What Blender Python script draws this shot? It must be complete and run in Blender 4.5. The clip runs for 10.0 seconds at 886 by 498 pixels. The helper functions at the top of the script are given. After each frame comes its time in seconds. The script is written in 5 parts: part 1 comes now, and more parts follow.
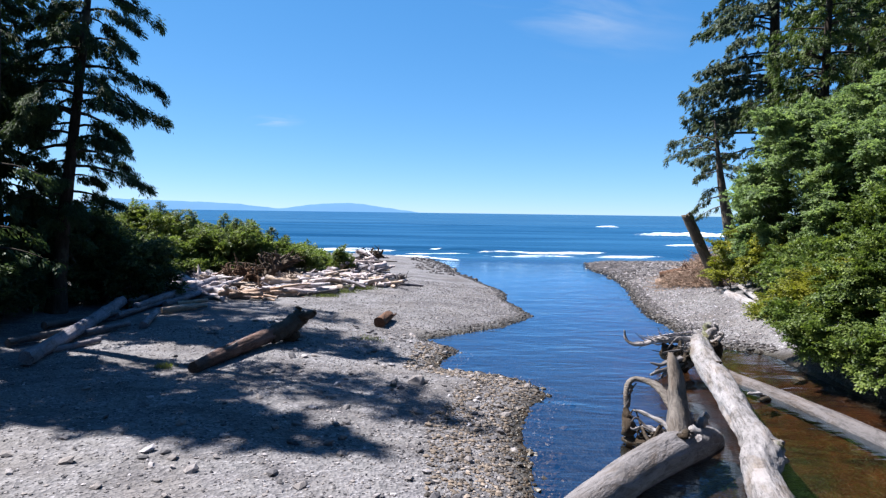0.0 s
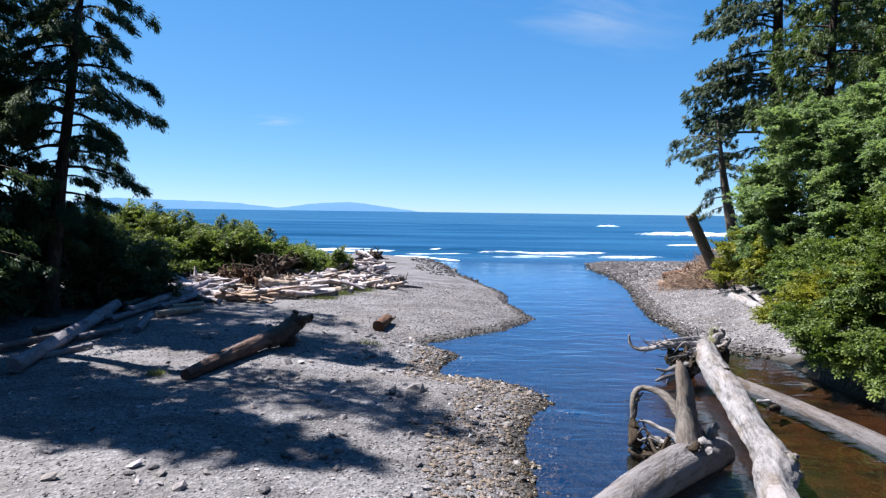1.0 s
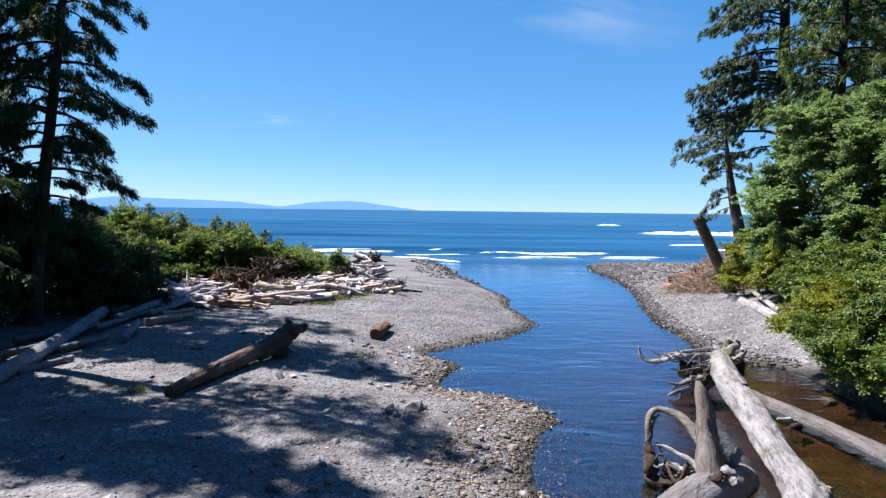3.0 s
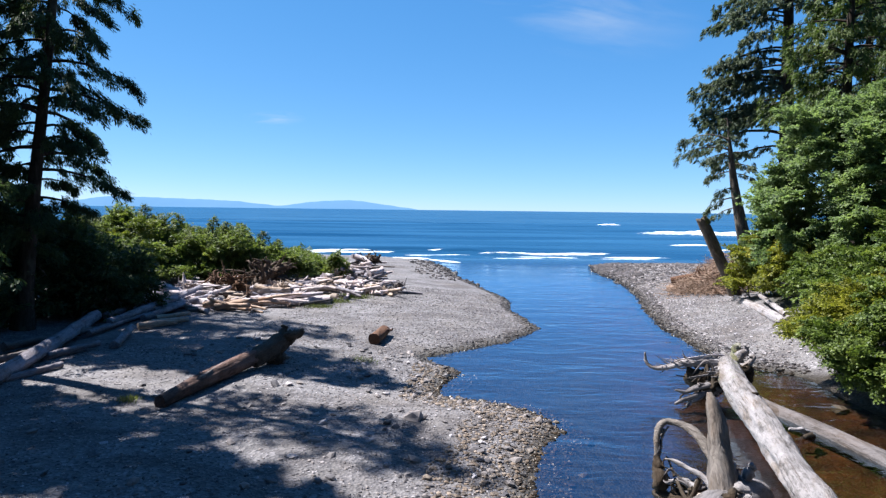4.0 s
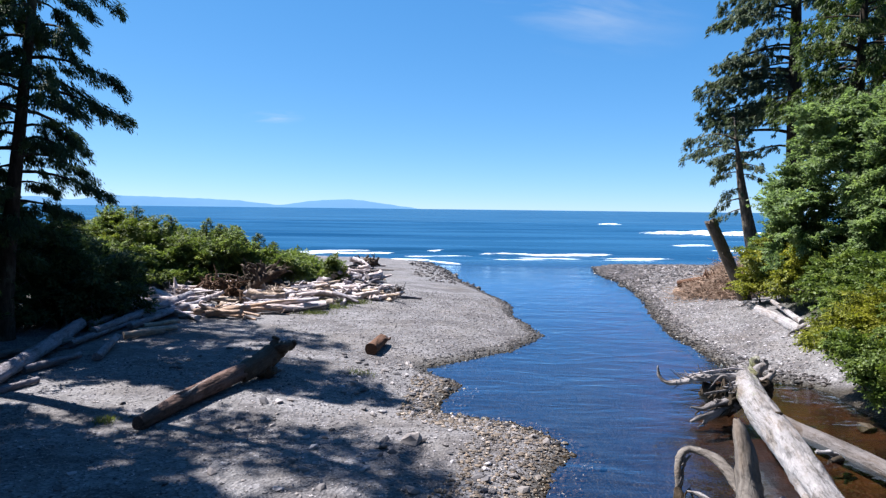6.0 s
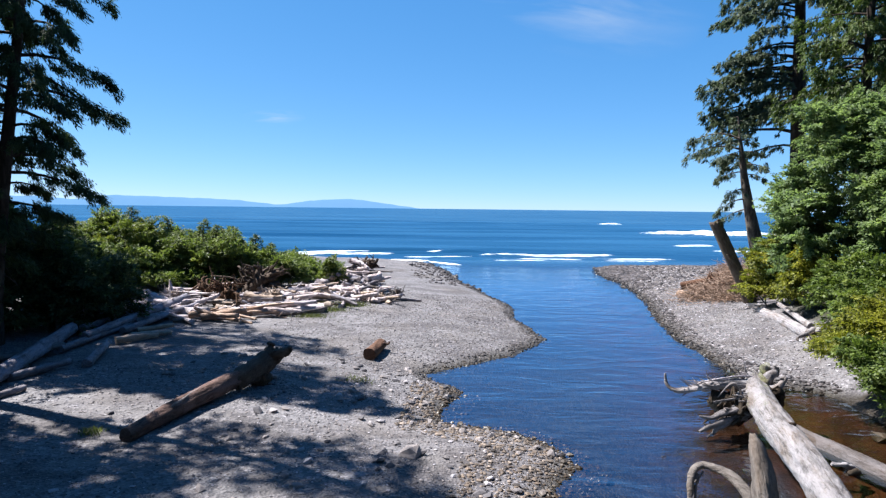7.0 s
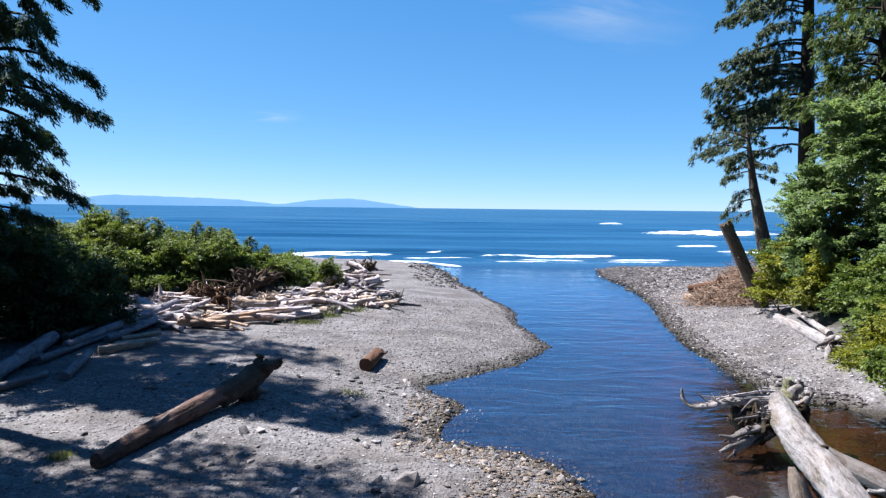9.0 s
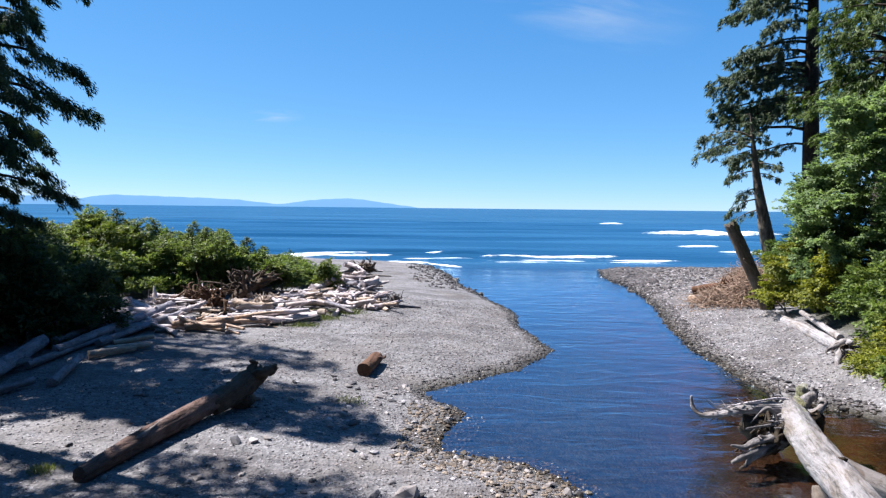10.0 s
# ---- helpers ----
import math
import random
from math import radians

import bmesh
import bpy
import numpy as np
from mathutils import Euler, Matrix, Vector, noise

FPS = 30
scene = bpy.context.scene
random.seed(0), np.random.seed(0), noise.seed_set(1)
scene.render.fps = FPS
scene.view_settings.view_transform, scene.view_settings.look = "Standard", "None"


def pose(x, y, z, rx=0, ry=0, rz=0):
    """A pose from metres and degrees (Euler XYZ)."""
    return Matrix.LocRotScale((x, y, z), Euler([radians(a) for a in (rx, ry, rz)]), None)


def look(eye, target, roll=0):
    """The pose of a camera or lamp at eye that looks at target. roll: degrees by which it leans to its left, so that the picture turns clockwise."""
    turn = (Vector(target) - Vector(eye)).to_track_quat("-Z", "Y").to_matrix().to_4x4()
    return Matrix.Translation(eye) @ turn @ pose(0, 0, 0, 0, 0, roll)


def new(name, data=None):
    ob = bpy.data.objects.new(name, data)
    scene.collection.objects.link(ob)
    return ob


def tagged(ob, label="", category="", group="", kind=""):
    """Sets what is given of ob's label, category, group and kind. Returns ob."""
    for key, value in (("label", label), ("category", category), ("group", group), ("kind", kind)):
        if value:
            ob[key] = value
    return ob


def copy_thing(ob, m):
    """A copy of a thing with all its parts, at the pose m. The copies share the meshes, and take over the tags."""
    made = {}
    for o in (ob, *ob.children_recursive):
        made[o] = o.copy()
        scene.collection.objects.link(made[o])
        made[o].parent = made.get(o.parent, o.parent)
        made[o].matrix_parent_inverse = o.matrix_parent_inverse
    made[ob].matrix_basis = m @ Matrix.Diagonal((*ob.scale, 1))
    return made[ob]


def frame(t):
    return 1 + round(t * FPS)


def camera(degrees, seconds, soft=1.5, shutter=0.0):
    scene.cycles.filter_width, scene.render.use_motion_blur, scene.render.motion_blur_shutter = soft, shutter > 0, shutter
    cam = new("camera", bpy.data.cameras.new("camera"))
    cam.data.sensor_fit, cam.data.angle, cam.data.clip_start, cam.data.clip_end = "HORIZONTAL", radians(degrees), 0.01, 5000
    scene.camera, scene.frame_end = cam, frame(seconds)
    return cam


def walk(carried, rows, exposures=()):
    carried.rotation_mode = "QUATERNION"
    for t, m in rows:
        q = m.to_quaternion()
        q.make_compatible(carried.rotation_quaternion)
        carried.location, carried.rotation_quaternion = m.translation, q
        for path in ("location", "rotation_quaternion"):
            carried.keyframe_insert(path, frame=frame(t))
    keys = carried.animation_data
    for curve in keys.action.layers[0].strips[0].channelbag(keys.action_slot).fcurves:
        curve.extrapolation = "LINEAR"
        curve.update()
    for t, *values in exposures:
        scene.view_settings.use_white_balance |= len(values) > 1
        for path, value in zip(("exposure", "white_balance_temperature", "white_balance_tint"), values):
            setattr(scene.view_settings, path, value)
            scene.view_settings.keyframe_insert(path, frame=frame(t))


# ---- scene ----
cam = camera(70.0, 10.0, 1.3)
# seconds, x, y, z, yaw, pitch, roll
ROWS = [
    (0.0, 0.403, 1.188, 5.013, 2.658, -3.313, 0.77),
    (0.5, 0.39, 1.434, 5.058, 2.66, -3.351, 0.762),
    (1.0, 0.377, 1.685, 5.103, 2.662, -3.388, 0.753),
    (1.5, 0.363, 1.938, 5.15, 2.663, -3.423, 0.744),
    (2.0, 0.35, 2.196, 5.197, 2.664, -3.457, 0.736),
    (2.5, 0.336, 2.456, 5.243, 2.665, -3.488, 0.728),
    (3.0, 0.321, 2.72, 5.29, 2.665, -3.518, 0.719),
    (3.5, 0.306, 2.986, 5.336, 2.665, -3.546, 0.71),
    (4.0, 0.291, 3.256, 5.38, 2.665, -3.573, 0.702),
    (4.5, 0.276, 3.528, 5.424, 2.665, -3.597, 0.694),
    (5.0, 0.26, 3.803, 5.466, 2.664, -3.62, 0.685),
    (5.5, 0.244, 4.08, 5.505, 2.664, -3.642, 0.676),
    (6.0, 0.228, 4.359, 5.543, 2.663, -3.661, 0.668),
    (6.5, 0.211, 4.641, 5.578, 2.661, -3.679, 0.66),
    (7.0, 0.195, 4.925, 5.61, 2.66, -3.695, 0.651),
    (7.5, 0.177, 5.21, 5.639, 2.658, -3.709, 0.643),
    (8.0, 0.16, 5.497, 5.664, 2.656, -3.722, 0.634),
    (8.5, 0.142, 5.786, 5.685, 2.653, -3.733, 0.626),
    (9.0, 0.124, 6.076, 5.702, 2.651, -3.742, 0.617),
    (9.5, 0.105, 6.368, 5.715, 2.648, -3.749, 0.608),
    (10.0, 0.087, 6.66, 5.723, 2.644, -3.755, 0.6),
]
walk(cam, [(t, pose(x, y, z, 90 + pitch, 0, yaw) @ pose(0, 0, 0, 0, 0, roll)) for t, x, y, z, yaw, pitch, roll in ROWS])

# ---- world, sun, exposure ----
SUN_DIR = Vector((-0.943, 0.334, 0.0)).normalized()
SUN_UP = radians(55)
world = bpy.data.worlds.new("sky")
scene.world = world
world.use_nodes = True
wn = world.node_tree
sky = wn.nodes.new("ShaderNodeTexSky")
sky.sky_type = "NISHITA"
sky.sun_disc = False
sky.sun_elevation = SUN_UP
sky.sun_rotation = math.atan2(SUN_DIR.x, SUN_DIR.y)
sky.altitude, sky.air_density, sky.dust_density, sky.ozone_density = 0, 0.5, 0.0, 1.0
back = wn.nodes["Background"]
back.inputs[1].default_value = 0.042
GAIN = 0.1367
split, joined = wn.nodes.new("ShaderNodeSeparateColor"), wn.nodes.new("ShaderNodeCombineColor")
wn.links.new(sky.outputs[0], split.inputs[0])
for k, (bend, level) in enumerate(((0.95, 0.66), (0.6, 0.85), (0.42, 1.17))):
    last = split.outputs[k]
    for how, value in (("MULTIPLY", GAIN), ("POWER", bend), ("MULTIPLY", level / GAIN)):
        step = wn.nodes.new("ShaderNodeMath")
        step.operation = how
        wn.links.new(last, step.inputs[0])
        step.inputs[1].default_value = value
        last = step.outputs[0]
    wn.links.new(last, joined.inputs[k])
wn.links.new(joined.outputs[0], back.inputs[0])
sun = new("sun", bpy.data.lights.new("sun", "SUN"))
sun.data.energy, sun.data.angle, sun.data.color = 5.0, radians(0.55), (1.0, 0.985, 0.97)
sun.matrix_world = look(Vector((0, 0, 60)) + SUN_DIR * 60 + Vector((0, 0, 60 * math.tan(SUN_UP))), (0, 0, 60))
scene.view_settings.exposure = 1.7


# ---- materials ----
class Nodes:
    """A node material, built step by step."""

    def __init__(self, name):
        self.mat = bpy.data.materials.new(name)
        self.mat.use_nodes = True
        self.tree = self.mat.node_tree
        self.bsdf = self.tree.nodes["Principled BSDF"]
        self.end = self.tree.nodes["Material Output"]
        self.place = self.tree.nodes.new("ShaderNodeTexCoord").outputs["Object"]

    def add(self, kind, **values):
        node = self.tree.nodes.new(kind)
        for key, value in values.items():
            setattr(node, key, value)
        return node

    def join(self, a, b):
        if hasattr(a, "is_linked"):
            self.tree.links.new(a, b)
        else:
            b.default_value = a

    def scaled(self, size):
        node = self.add("ShaderNodeMapping")
        self.join(self.place, node.inputs[0])
        node.inputs["Scale"].default_value = size
        return node.outputs[0]

    def noise(self, scale, detail=4, rough=0.55, size=None, warp=0.0):
        node = self.add("ShaderNodeTexNoise")
        self.join(self.scaled(size) if size else self.place, node.inputs["Vector"])
        node.inputs["Scale"].default_value, node.inputs["Detail"].default_value = scale, detail
        node.inputs["Roughness"].default_value, node.inputs["Distortion"].default_value = rough, warp
        return node.outputs[0]

    def cells(self, scale, out="Color", size=None):
        node = self.add("ShaderNodeTexVoronoi")
        self.join(self.scaled(size) if size else self.place, node.inputs["Vector"])
        node.inputs["Scale"].default_value = scale
        return node.outputs[out]

    def ramp(self, fac, *stops):
        node = self.add("ShaderNodeValToRGB")
        self.join(fac, node.inputs[0])
        e = node.color_ramp.elements
        while len(e) < len(stops):
            e.new(0.5)
        for el, (at, c) in zip(e, stops):
            el.position = at
            el.color = (*c, 1) if isinstance(c, tuple) else (c, c, c, 1)
        return node.outputs[0]

    def mix(self, a, b, fac, way="MIX"):
        node = self.add("ShaderNodeMix", data_type="RGBA", blend_type=way)
        self.join(fac, node.inputs[0])
        self.join((*a, 1) if isinstance(a, tuple) else a, node.inputs[6])
        self.join((*b, 1) if isinstance(b, tuple) else b, node.inputs[7])
        return node.outputs[2]

    def span(self, value, a, b, c=0.0, d=1.0):
        node = self.add("ShaderNodeMapRange")
        self.join(value, node.inputs[0])
        for i, v in enumerate((a, b, c, d)):
            node.inputs[i + 1].default_value = v
        return node.outputs[0]

    def axis(self, which):
        node = self.add("ShaderNodeSeparateXYZ")
        self.join(self.place, node.inputs[0])
        return node.outputs[which]

    def island(self):
        return self.add("ShaderNodeNewGeometry").outputs["Random Per Island"]

    def own(self):
        return self.add("ShaderNodeObjectInfo").outputs["Random"]

    def bump(self, height, strength=0.5, depth=0.02, under=None):
        node = self.add("ShaderNodeBump")
        node.inputs["Strength"].default_value, node.inputs["Distance"].default_value = strength, depth
        self.join(height, node.inputs["Height"])
        if under:
            self.join(under, node.inputs["Normal"])
        return node.outputs[0]

    def done(self, colour, rough=0.8, normal=None, gloss=0.5):
        self.join((*colour, 1) if isinstance(colour, tuple) else colour, self.bsdf.inputs["Base Color"])
        self.join(rough, self.bsdf.inputs["Roughness"])
        self.bsdf.inputs["Specular IOR Level"].default_value = gloss
        if normal:
            self.join(normal, self.bsdf.inputs["Normal"])
        return self.mat


def stone_ground():
    n = Nodes("shingle")
    small = n.ramp(n.cells(16), (0.0, (0.0472, 0.0445, 0.05)), (0.4, (0.107, 0.099, 0.104)), (0.75, (0.151, 0.14, 0.143)), (1.0, (0.236, 0.224, 0.237)))
    big = n.ramp(n.cells(7), (0.0, (0.0537, 0.051, 0.0555)), (0.6, (0.128, 0.12, 0.121)), (1.0, (0.202, 0.188, 0.193)))
    c = n.mix(small, big, n.ramp(n.noise(1.4, 3), (0.42, 0.0), (0.6, 0.8)))
    sand = n.mix((0.101, 0.0877, 0.0817), (0.136, 0.12, 0.114), n.noise(60, 3))
    c = n.mix(c, sand, n.ramp(n.noise(0.35, 5, 0.6), (0.5, 0.0), (0.68, 0.75)))
    c = n.mix(c, n.mix(c, (0.62, 0.6, 0.6), 1.0, "MULTIPLY"), n.ramp(n.noise(0.55, 6, 0.65, (0.6, 1.3, 1.0), 0.6), (0.46, 0.0), (0.6, 1.0)))
    c = n.mix(c, n.mix(c, (1.3, 1.3, 1.32), 1.0, "MULTIPLY"), n.ramp(n.noise(1.1, 5, 0.6), (0.5, 0.0), (0.7, 0.8)))
    c = n.mix(c, n.mix(c, (0.45, 0.45, 0.47), 1.0, "MULTIPLY"), n.ramp(n.noise(22, 3, 0.6), (0.6, 0.0), (0.68, 0.8)))
    z = n.axis(2)
    wet = n.span(n.mix(z, n.noise(3, 4), 0.06), 0.04, 0.2, 1.0, 0.0)
    c = n.mix(c, n.mix(c, (0.3, 0.27, 0.2), 1.0, "MULTIPLY"), wet)
    mud = n.mix((0.008, 0.0085, 0.008), (0.03, 0.029, 0.025), n.ramp(n.cells(6), (0.2, 0.0), (0.9, 1.0)))
    amber = n.mix((0.012, 0.004, 0.0012), (0.07, 0.024, 0.006), n.ramp(n.noise(1.2, 6, 0.6), (0.35, 0.0), (0.7, 1.0)))
    mud = n.mix(mud, amber, n.ramp(n.span(n.axis(0), 3.5, 8.0), (0.0, 0.0), (1.0, 1.0)))
    c = n.mix(c, mud, n.span(z, -0.1, 0.0, 1.0, 0.0))
    turf = n.ramp(n.noise(2.5, 6), (0.3, (0.0135, 0.0106, 0.00572)), (0.7, (0.0269, 0.0318, 0.00954)))
    c = n.mix(c, turf, n.span(z, 1.15, 1.5))
    # bank soil darkened for the shade under the overhanging bushes
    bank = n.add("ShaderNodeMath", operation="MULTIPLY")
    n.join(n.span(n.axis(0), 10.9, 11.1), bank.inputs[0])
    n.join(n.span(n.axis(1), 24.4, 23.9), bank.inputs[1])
    shaded_soil = n.mix((0.009, 0.0065, 0.0045), (0.028, 0.02, 0.012), n.noise(4, 5))
    c = n.mix(c, shaded_soil, bank.outputs[0])
    d = n.cells(16, "Distance")
    nb = n.bump(d, 0.9, 0.03)
    nb = n.bump(n.cells(7, "Distance"), 0.5, 0.05, nb)
    return n.done(c, n.span(wet, 0, 1, 0.85, 0.45), nb, 0.3)


def weathered_wood(name, dark, light, moss=0.0, cracks=1.0):
    """Driftwood: grain along the thing's own x."""
    n = Nodes(name)
    grain = n.noise(3.4, 8, 0.7, (0.3, 3, 3), 1.2)
    c = n.mix(dark, light, n.ramp(grain, (0.25, 0.0), (0.6, 1.0)))
    c = n.mix(c, light, n.ramp(n.noise(4.2, 7, 0.7, (0.45, 1, 1), 0.6), (0.44, 0.0), (0.56, 0.85)))
    c = n.mix(c, dark, n.ramp(n.noise(6.0, 7, 0.7, (0.4, 1, 1), 0.8), (0.52, 0.0), (0.68, 0.8)))
    c = n.mix(c, n.mix(c, (0.72, 0.62, 0.52), 1.0, "MULTIPLY"), n.ramp(n.noise(2.2, 5, 0.65, (0.35, 1, 1)), (0.46, 0.0), (0.66, 1.0)))
    c = n.mix(c, n.mix(light, (1.25, 1.25, 1.26), 1.0, "MULTIPLY"), n.ramp(n.noise(1.7, 6, 0.72, (0.45, 1, 1), 1.0), (0.52, 0.0), (0.6, 0.6)))
    c = n.mix(c, (0.5, 0.5, 0.5), n.span(n.own(), 0, 1, 0.0, 0.22), "OVERLAY")
    crack = n.ramp(n.noise(3.2, 5, 0.6, (0.1, 6, 6), 0.3), (0.3, 0.0), (0.42, 1.0))
    c = n.mix(n.mix(c, (0.5, 0.46, 0.43), 1.0, "MULTIPLY"), c, crack)
    if moss:
        green = n.mix(n.ramp(n.noise(3.4, 7, 0.75), (0.6 - moss * 0.2, 0.0), (0.66, 0.85)), n.span(n.mix(n.axis(0), n.noise(1.3, 4), 0.3), 1.0, 2.4, 1.0, 0.08), 1.0, "MULTIPLY")
        c = n.mix(c, (0.075, 0.08, 0.02), green)
    nb = n.bump(crack, 0.4 * cracks, 0.02)
    nb = n.bump(grain, 0.6, 0.03, nb)
    nb = n.bump(n.noise(4.5, 6, 0.65, (0.4, 1, 1), 0.5), 0.7, 0.12, nb)
    return n.done(c, 0.85, nb, 0.15)


def bark(name, dark, light):
    n = Nodes(name)
    v = n.noise(3.0, 8, 0.7, (3, 3, 0.7), 0.3)
    c = n.mix(dark, light, n.ramp(v, (0.35, 0.0), (0.7, 1.0)))
    c = n.mix(c, (0.16, 0.17, 0.13), n.ramp(n.noise(1.1, 5), (0.55, 0.0), (0.75, 0.5)))
    return n.done(c, 0.92, n.bump(v, 0.9, 0.06), 0.1)


def foliage(name, dark, light, tip, through_it=0.35, gloss=0.3):
    """Leaves or needles: each leaf its own green, patches over the crown, some light through it."""
    n = Nodes(name)
    c = n.mix(dark, light, n.ramp(n.island(), (0.1, 0.0), (0.9, 1.0)))
    c = n.mix(c, tip, n.ramp(n.noise(0.9, 4, 0.6), (0.5, 0.0), (0.75, 0.7)))
    c = n.mix(c, n.mix(c, (0.6, 0.64, 0.58), 1.0, "MULTIPLY"), n.ramp(n.noise(0.45, 3), (0.4, 0.7), (0.6, 0.0)))
    n.done(c, 0.55, None, gloss)
    lit = n.add("ShaderNodeBsdfTranslucent")
    n.join(n.mix(c, (0.9, 1.0, 0.35), 0.6, "MULTIPLY"), lit.inputs[0])
    both = n.add("ShaderNodeMixShader")
    both.inputs[0].default_value = through_it
    n.join(n.bsdf.outputs[0], both.inputs[1])
    n.join(lit.outputs[0], both.inputs[2])
    n.join(both.outputs[0], n.end.inputs[0])
    return n.mat


def creek_and_sea():
    """Clear tea-brown water over the creek bed, and deep blue water out at sea, under one glossy rippled skin."""
    n = Nodes("water")
    y = n.axis(1)
    out = n.span(y, 50, 75)
    fine = n.noise(3.2, 4, 0.55, (0.7, 2.0, 1.0), 0.4)
    slow = n.noise(0.45, 3, 0.5, (0.6, 1.5, 1.0), 0.8)
    skin = n.bump(fine, 0.16, 0.04)
    lap = n.noise(0.8, 4, 0.5, (0.5, 1.3, 1.0), 1.6)
    skin = n.bump(slow, 0.22, 0.25, skin)
    skin = n.bump(lap, 0.28, 0.1, skin)
    chop = n.noise(0.3, 6, 0.6, (0.3, 1.4, 1.0), 0.5)
    rough_sea = n.bump(chop, 0.5, 0.8, skin)
    mixed = n.add("ShaderNodeMix", data_type="VECTOR")
    n.join(out, mixed.inputs[0])
    n.join(skin, mixed.inputs[4])
    n.join(rough_sea, mixed.inputs[5])
    normal = mixed.outputs[1]
    fres = n.add("ShaderNodeFresnel")
    fres.inputs[0].default_value = 1.8
    n.join(normal, fres.inputs["Normal"])
    gloss = n.add("ShaderNodeBsdfGlossy")
    gloss.inputs["Roughness"].default_value = 0.06
    gloss.inputs[0].default_value = (0.58, 0.8, 1.0, 1)
    n.join(normal, gloss.inputs["Normal"])
    clear = n.add("ShaderNodeBsdfTransparent")
    clear.inputs[0].default_value = (0.5, 0.46, 0.4, 1)
    # sea blue also carries reflected sky; streaks put in the shading of wave faces
    deep = n.add("ShaderNodeBsdfDiffuse")
    n.join(n.mix((0.00528, 0.0352, 0.0836), (0.0176, 0.0704, 0.141), n.ramp(n.noise(0.03, 5, 0.6, (0.25, 2.2, 1)), (0.35, 0.0), (0.65, 1.0))), deep.inputs[0])
    body = n.add("ShaderNodeMixShader")
    n.join(out, body.inputs[0])
    n.join(clear.outputs[0], body.inputs[1])
    n.join(deep.outputs[0], body.inputs[2])
    top = n.add("ShaderNodeMixShader")
    calm = n.add("ShaderNodeMath", operation="MULTIPLY")
    n.join(fres.outputs[0], calm.inputs[0])
    n.join(n.span(out, 0, 1, 1.35, 0.28), calm.inputs[1])
    n.join(calm.outputs[0], top.inputs[0])
    n.join(body.outputs[0], top.inputs[1])
    n.join(gloss.outputs[0], top.inputs[2])
    n.join(top.outputs[0], n.end.inputs[0])
    return n.mat


def sea_foam():
    """White water, thin and torn towards its edges."""
    n = Nodes("sea foam")
    f = n.noise(1.6, 7, 0.7, (0.35, 1.8, 1.5), 0.4)
    c = n.mix((0.3, 0.4, 0.48), (0.72, 0.75, 0.77), n.ramp(f, (0.38, 0.0), (0.58, 1.0)))
    n.done(c, 0.7, n.bump(f, 0.3, 0.2))
    thick = n.add("ShaderNodeAttribute", attribute_name="thick").outputs["Fac"]
    sum_ = n.add("ShaderNodeMath", operation="ADD")
    n.join(thick, sum_.inputs[0])
    n.join(f, sum_.inputs[1])
    none, both = n.add("ShaderNodeBsdfTransparent"), n.add("ShaderNodeMixShader")
    n.join(n.span(sum_.outputs[0], 0.78, 1.02), both.inputs[0])
    n.join(none.outputs[0], both.inputs[1])
    n.join(n.bsdf.outputs[0], both.inputs[2])
    n.join(both.outputs[0], n.end.inputs[0])
    return n.mat


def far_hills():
    """Hills many kilometres off: the blue of the air before them is put in as a glow."""
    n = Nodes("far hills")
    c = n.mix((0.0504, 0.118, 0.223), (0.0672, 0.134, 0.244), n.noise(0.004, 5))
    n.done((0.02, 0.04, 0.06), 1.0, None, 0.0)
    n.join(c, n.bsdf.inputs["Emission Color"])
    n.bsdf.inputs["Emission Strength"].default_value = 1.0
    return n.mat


def cloud_veil():
    n = Nodes("cloud")
    n.place = n.add("ShaderNodeTexCoord").outputs["Generated"]
    grad = n.add("ShaderNodeTexGradient", gradient_type="SPHERICAL")
    m = n.add("ShaderNodeMapping")
    m.inputs["Location"].default_value, m.inputs["Scale"].default_value = (-1, -1, 0), (2, 2, 0)
    n.join(n.place, m.inputs[0])
    n.join(m.outputs[0], grad.inputs[0])
    wisp = n.ramp(n.noise(2.0, 7, 0.55, (0.8, 1.7, 1), 0.5), (0.4, 0.0), (0.85, 0.5))
    a = n.mix(wisp, grad.outputs[1], 1.0, "MULTIPLY")
    # the cloud's sunlit white is emitted by the veil itself
    glow = n.add("ShaderNodeEmission")
    glow.inputs[0].default_value, glow.inputs[1].default_value = (0.82, 0.9, 1.0, 1), 0.29
    none = n.add("ShaderNodeBsdfTransparent")
    both = n.add("ShaderNodeMixShader")
    n.join(a, both.inputs[0])
    n.join(none.outputs[0], both.inputs[1])
    n.join(glow.outputs[0], both.inputs[2])
    n.join(both.outputs[0], n.end.inputs[0])
    return n.mat


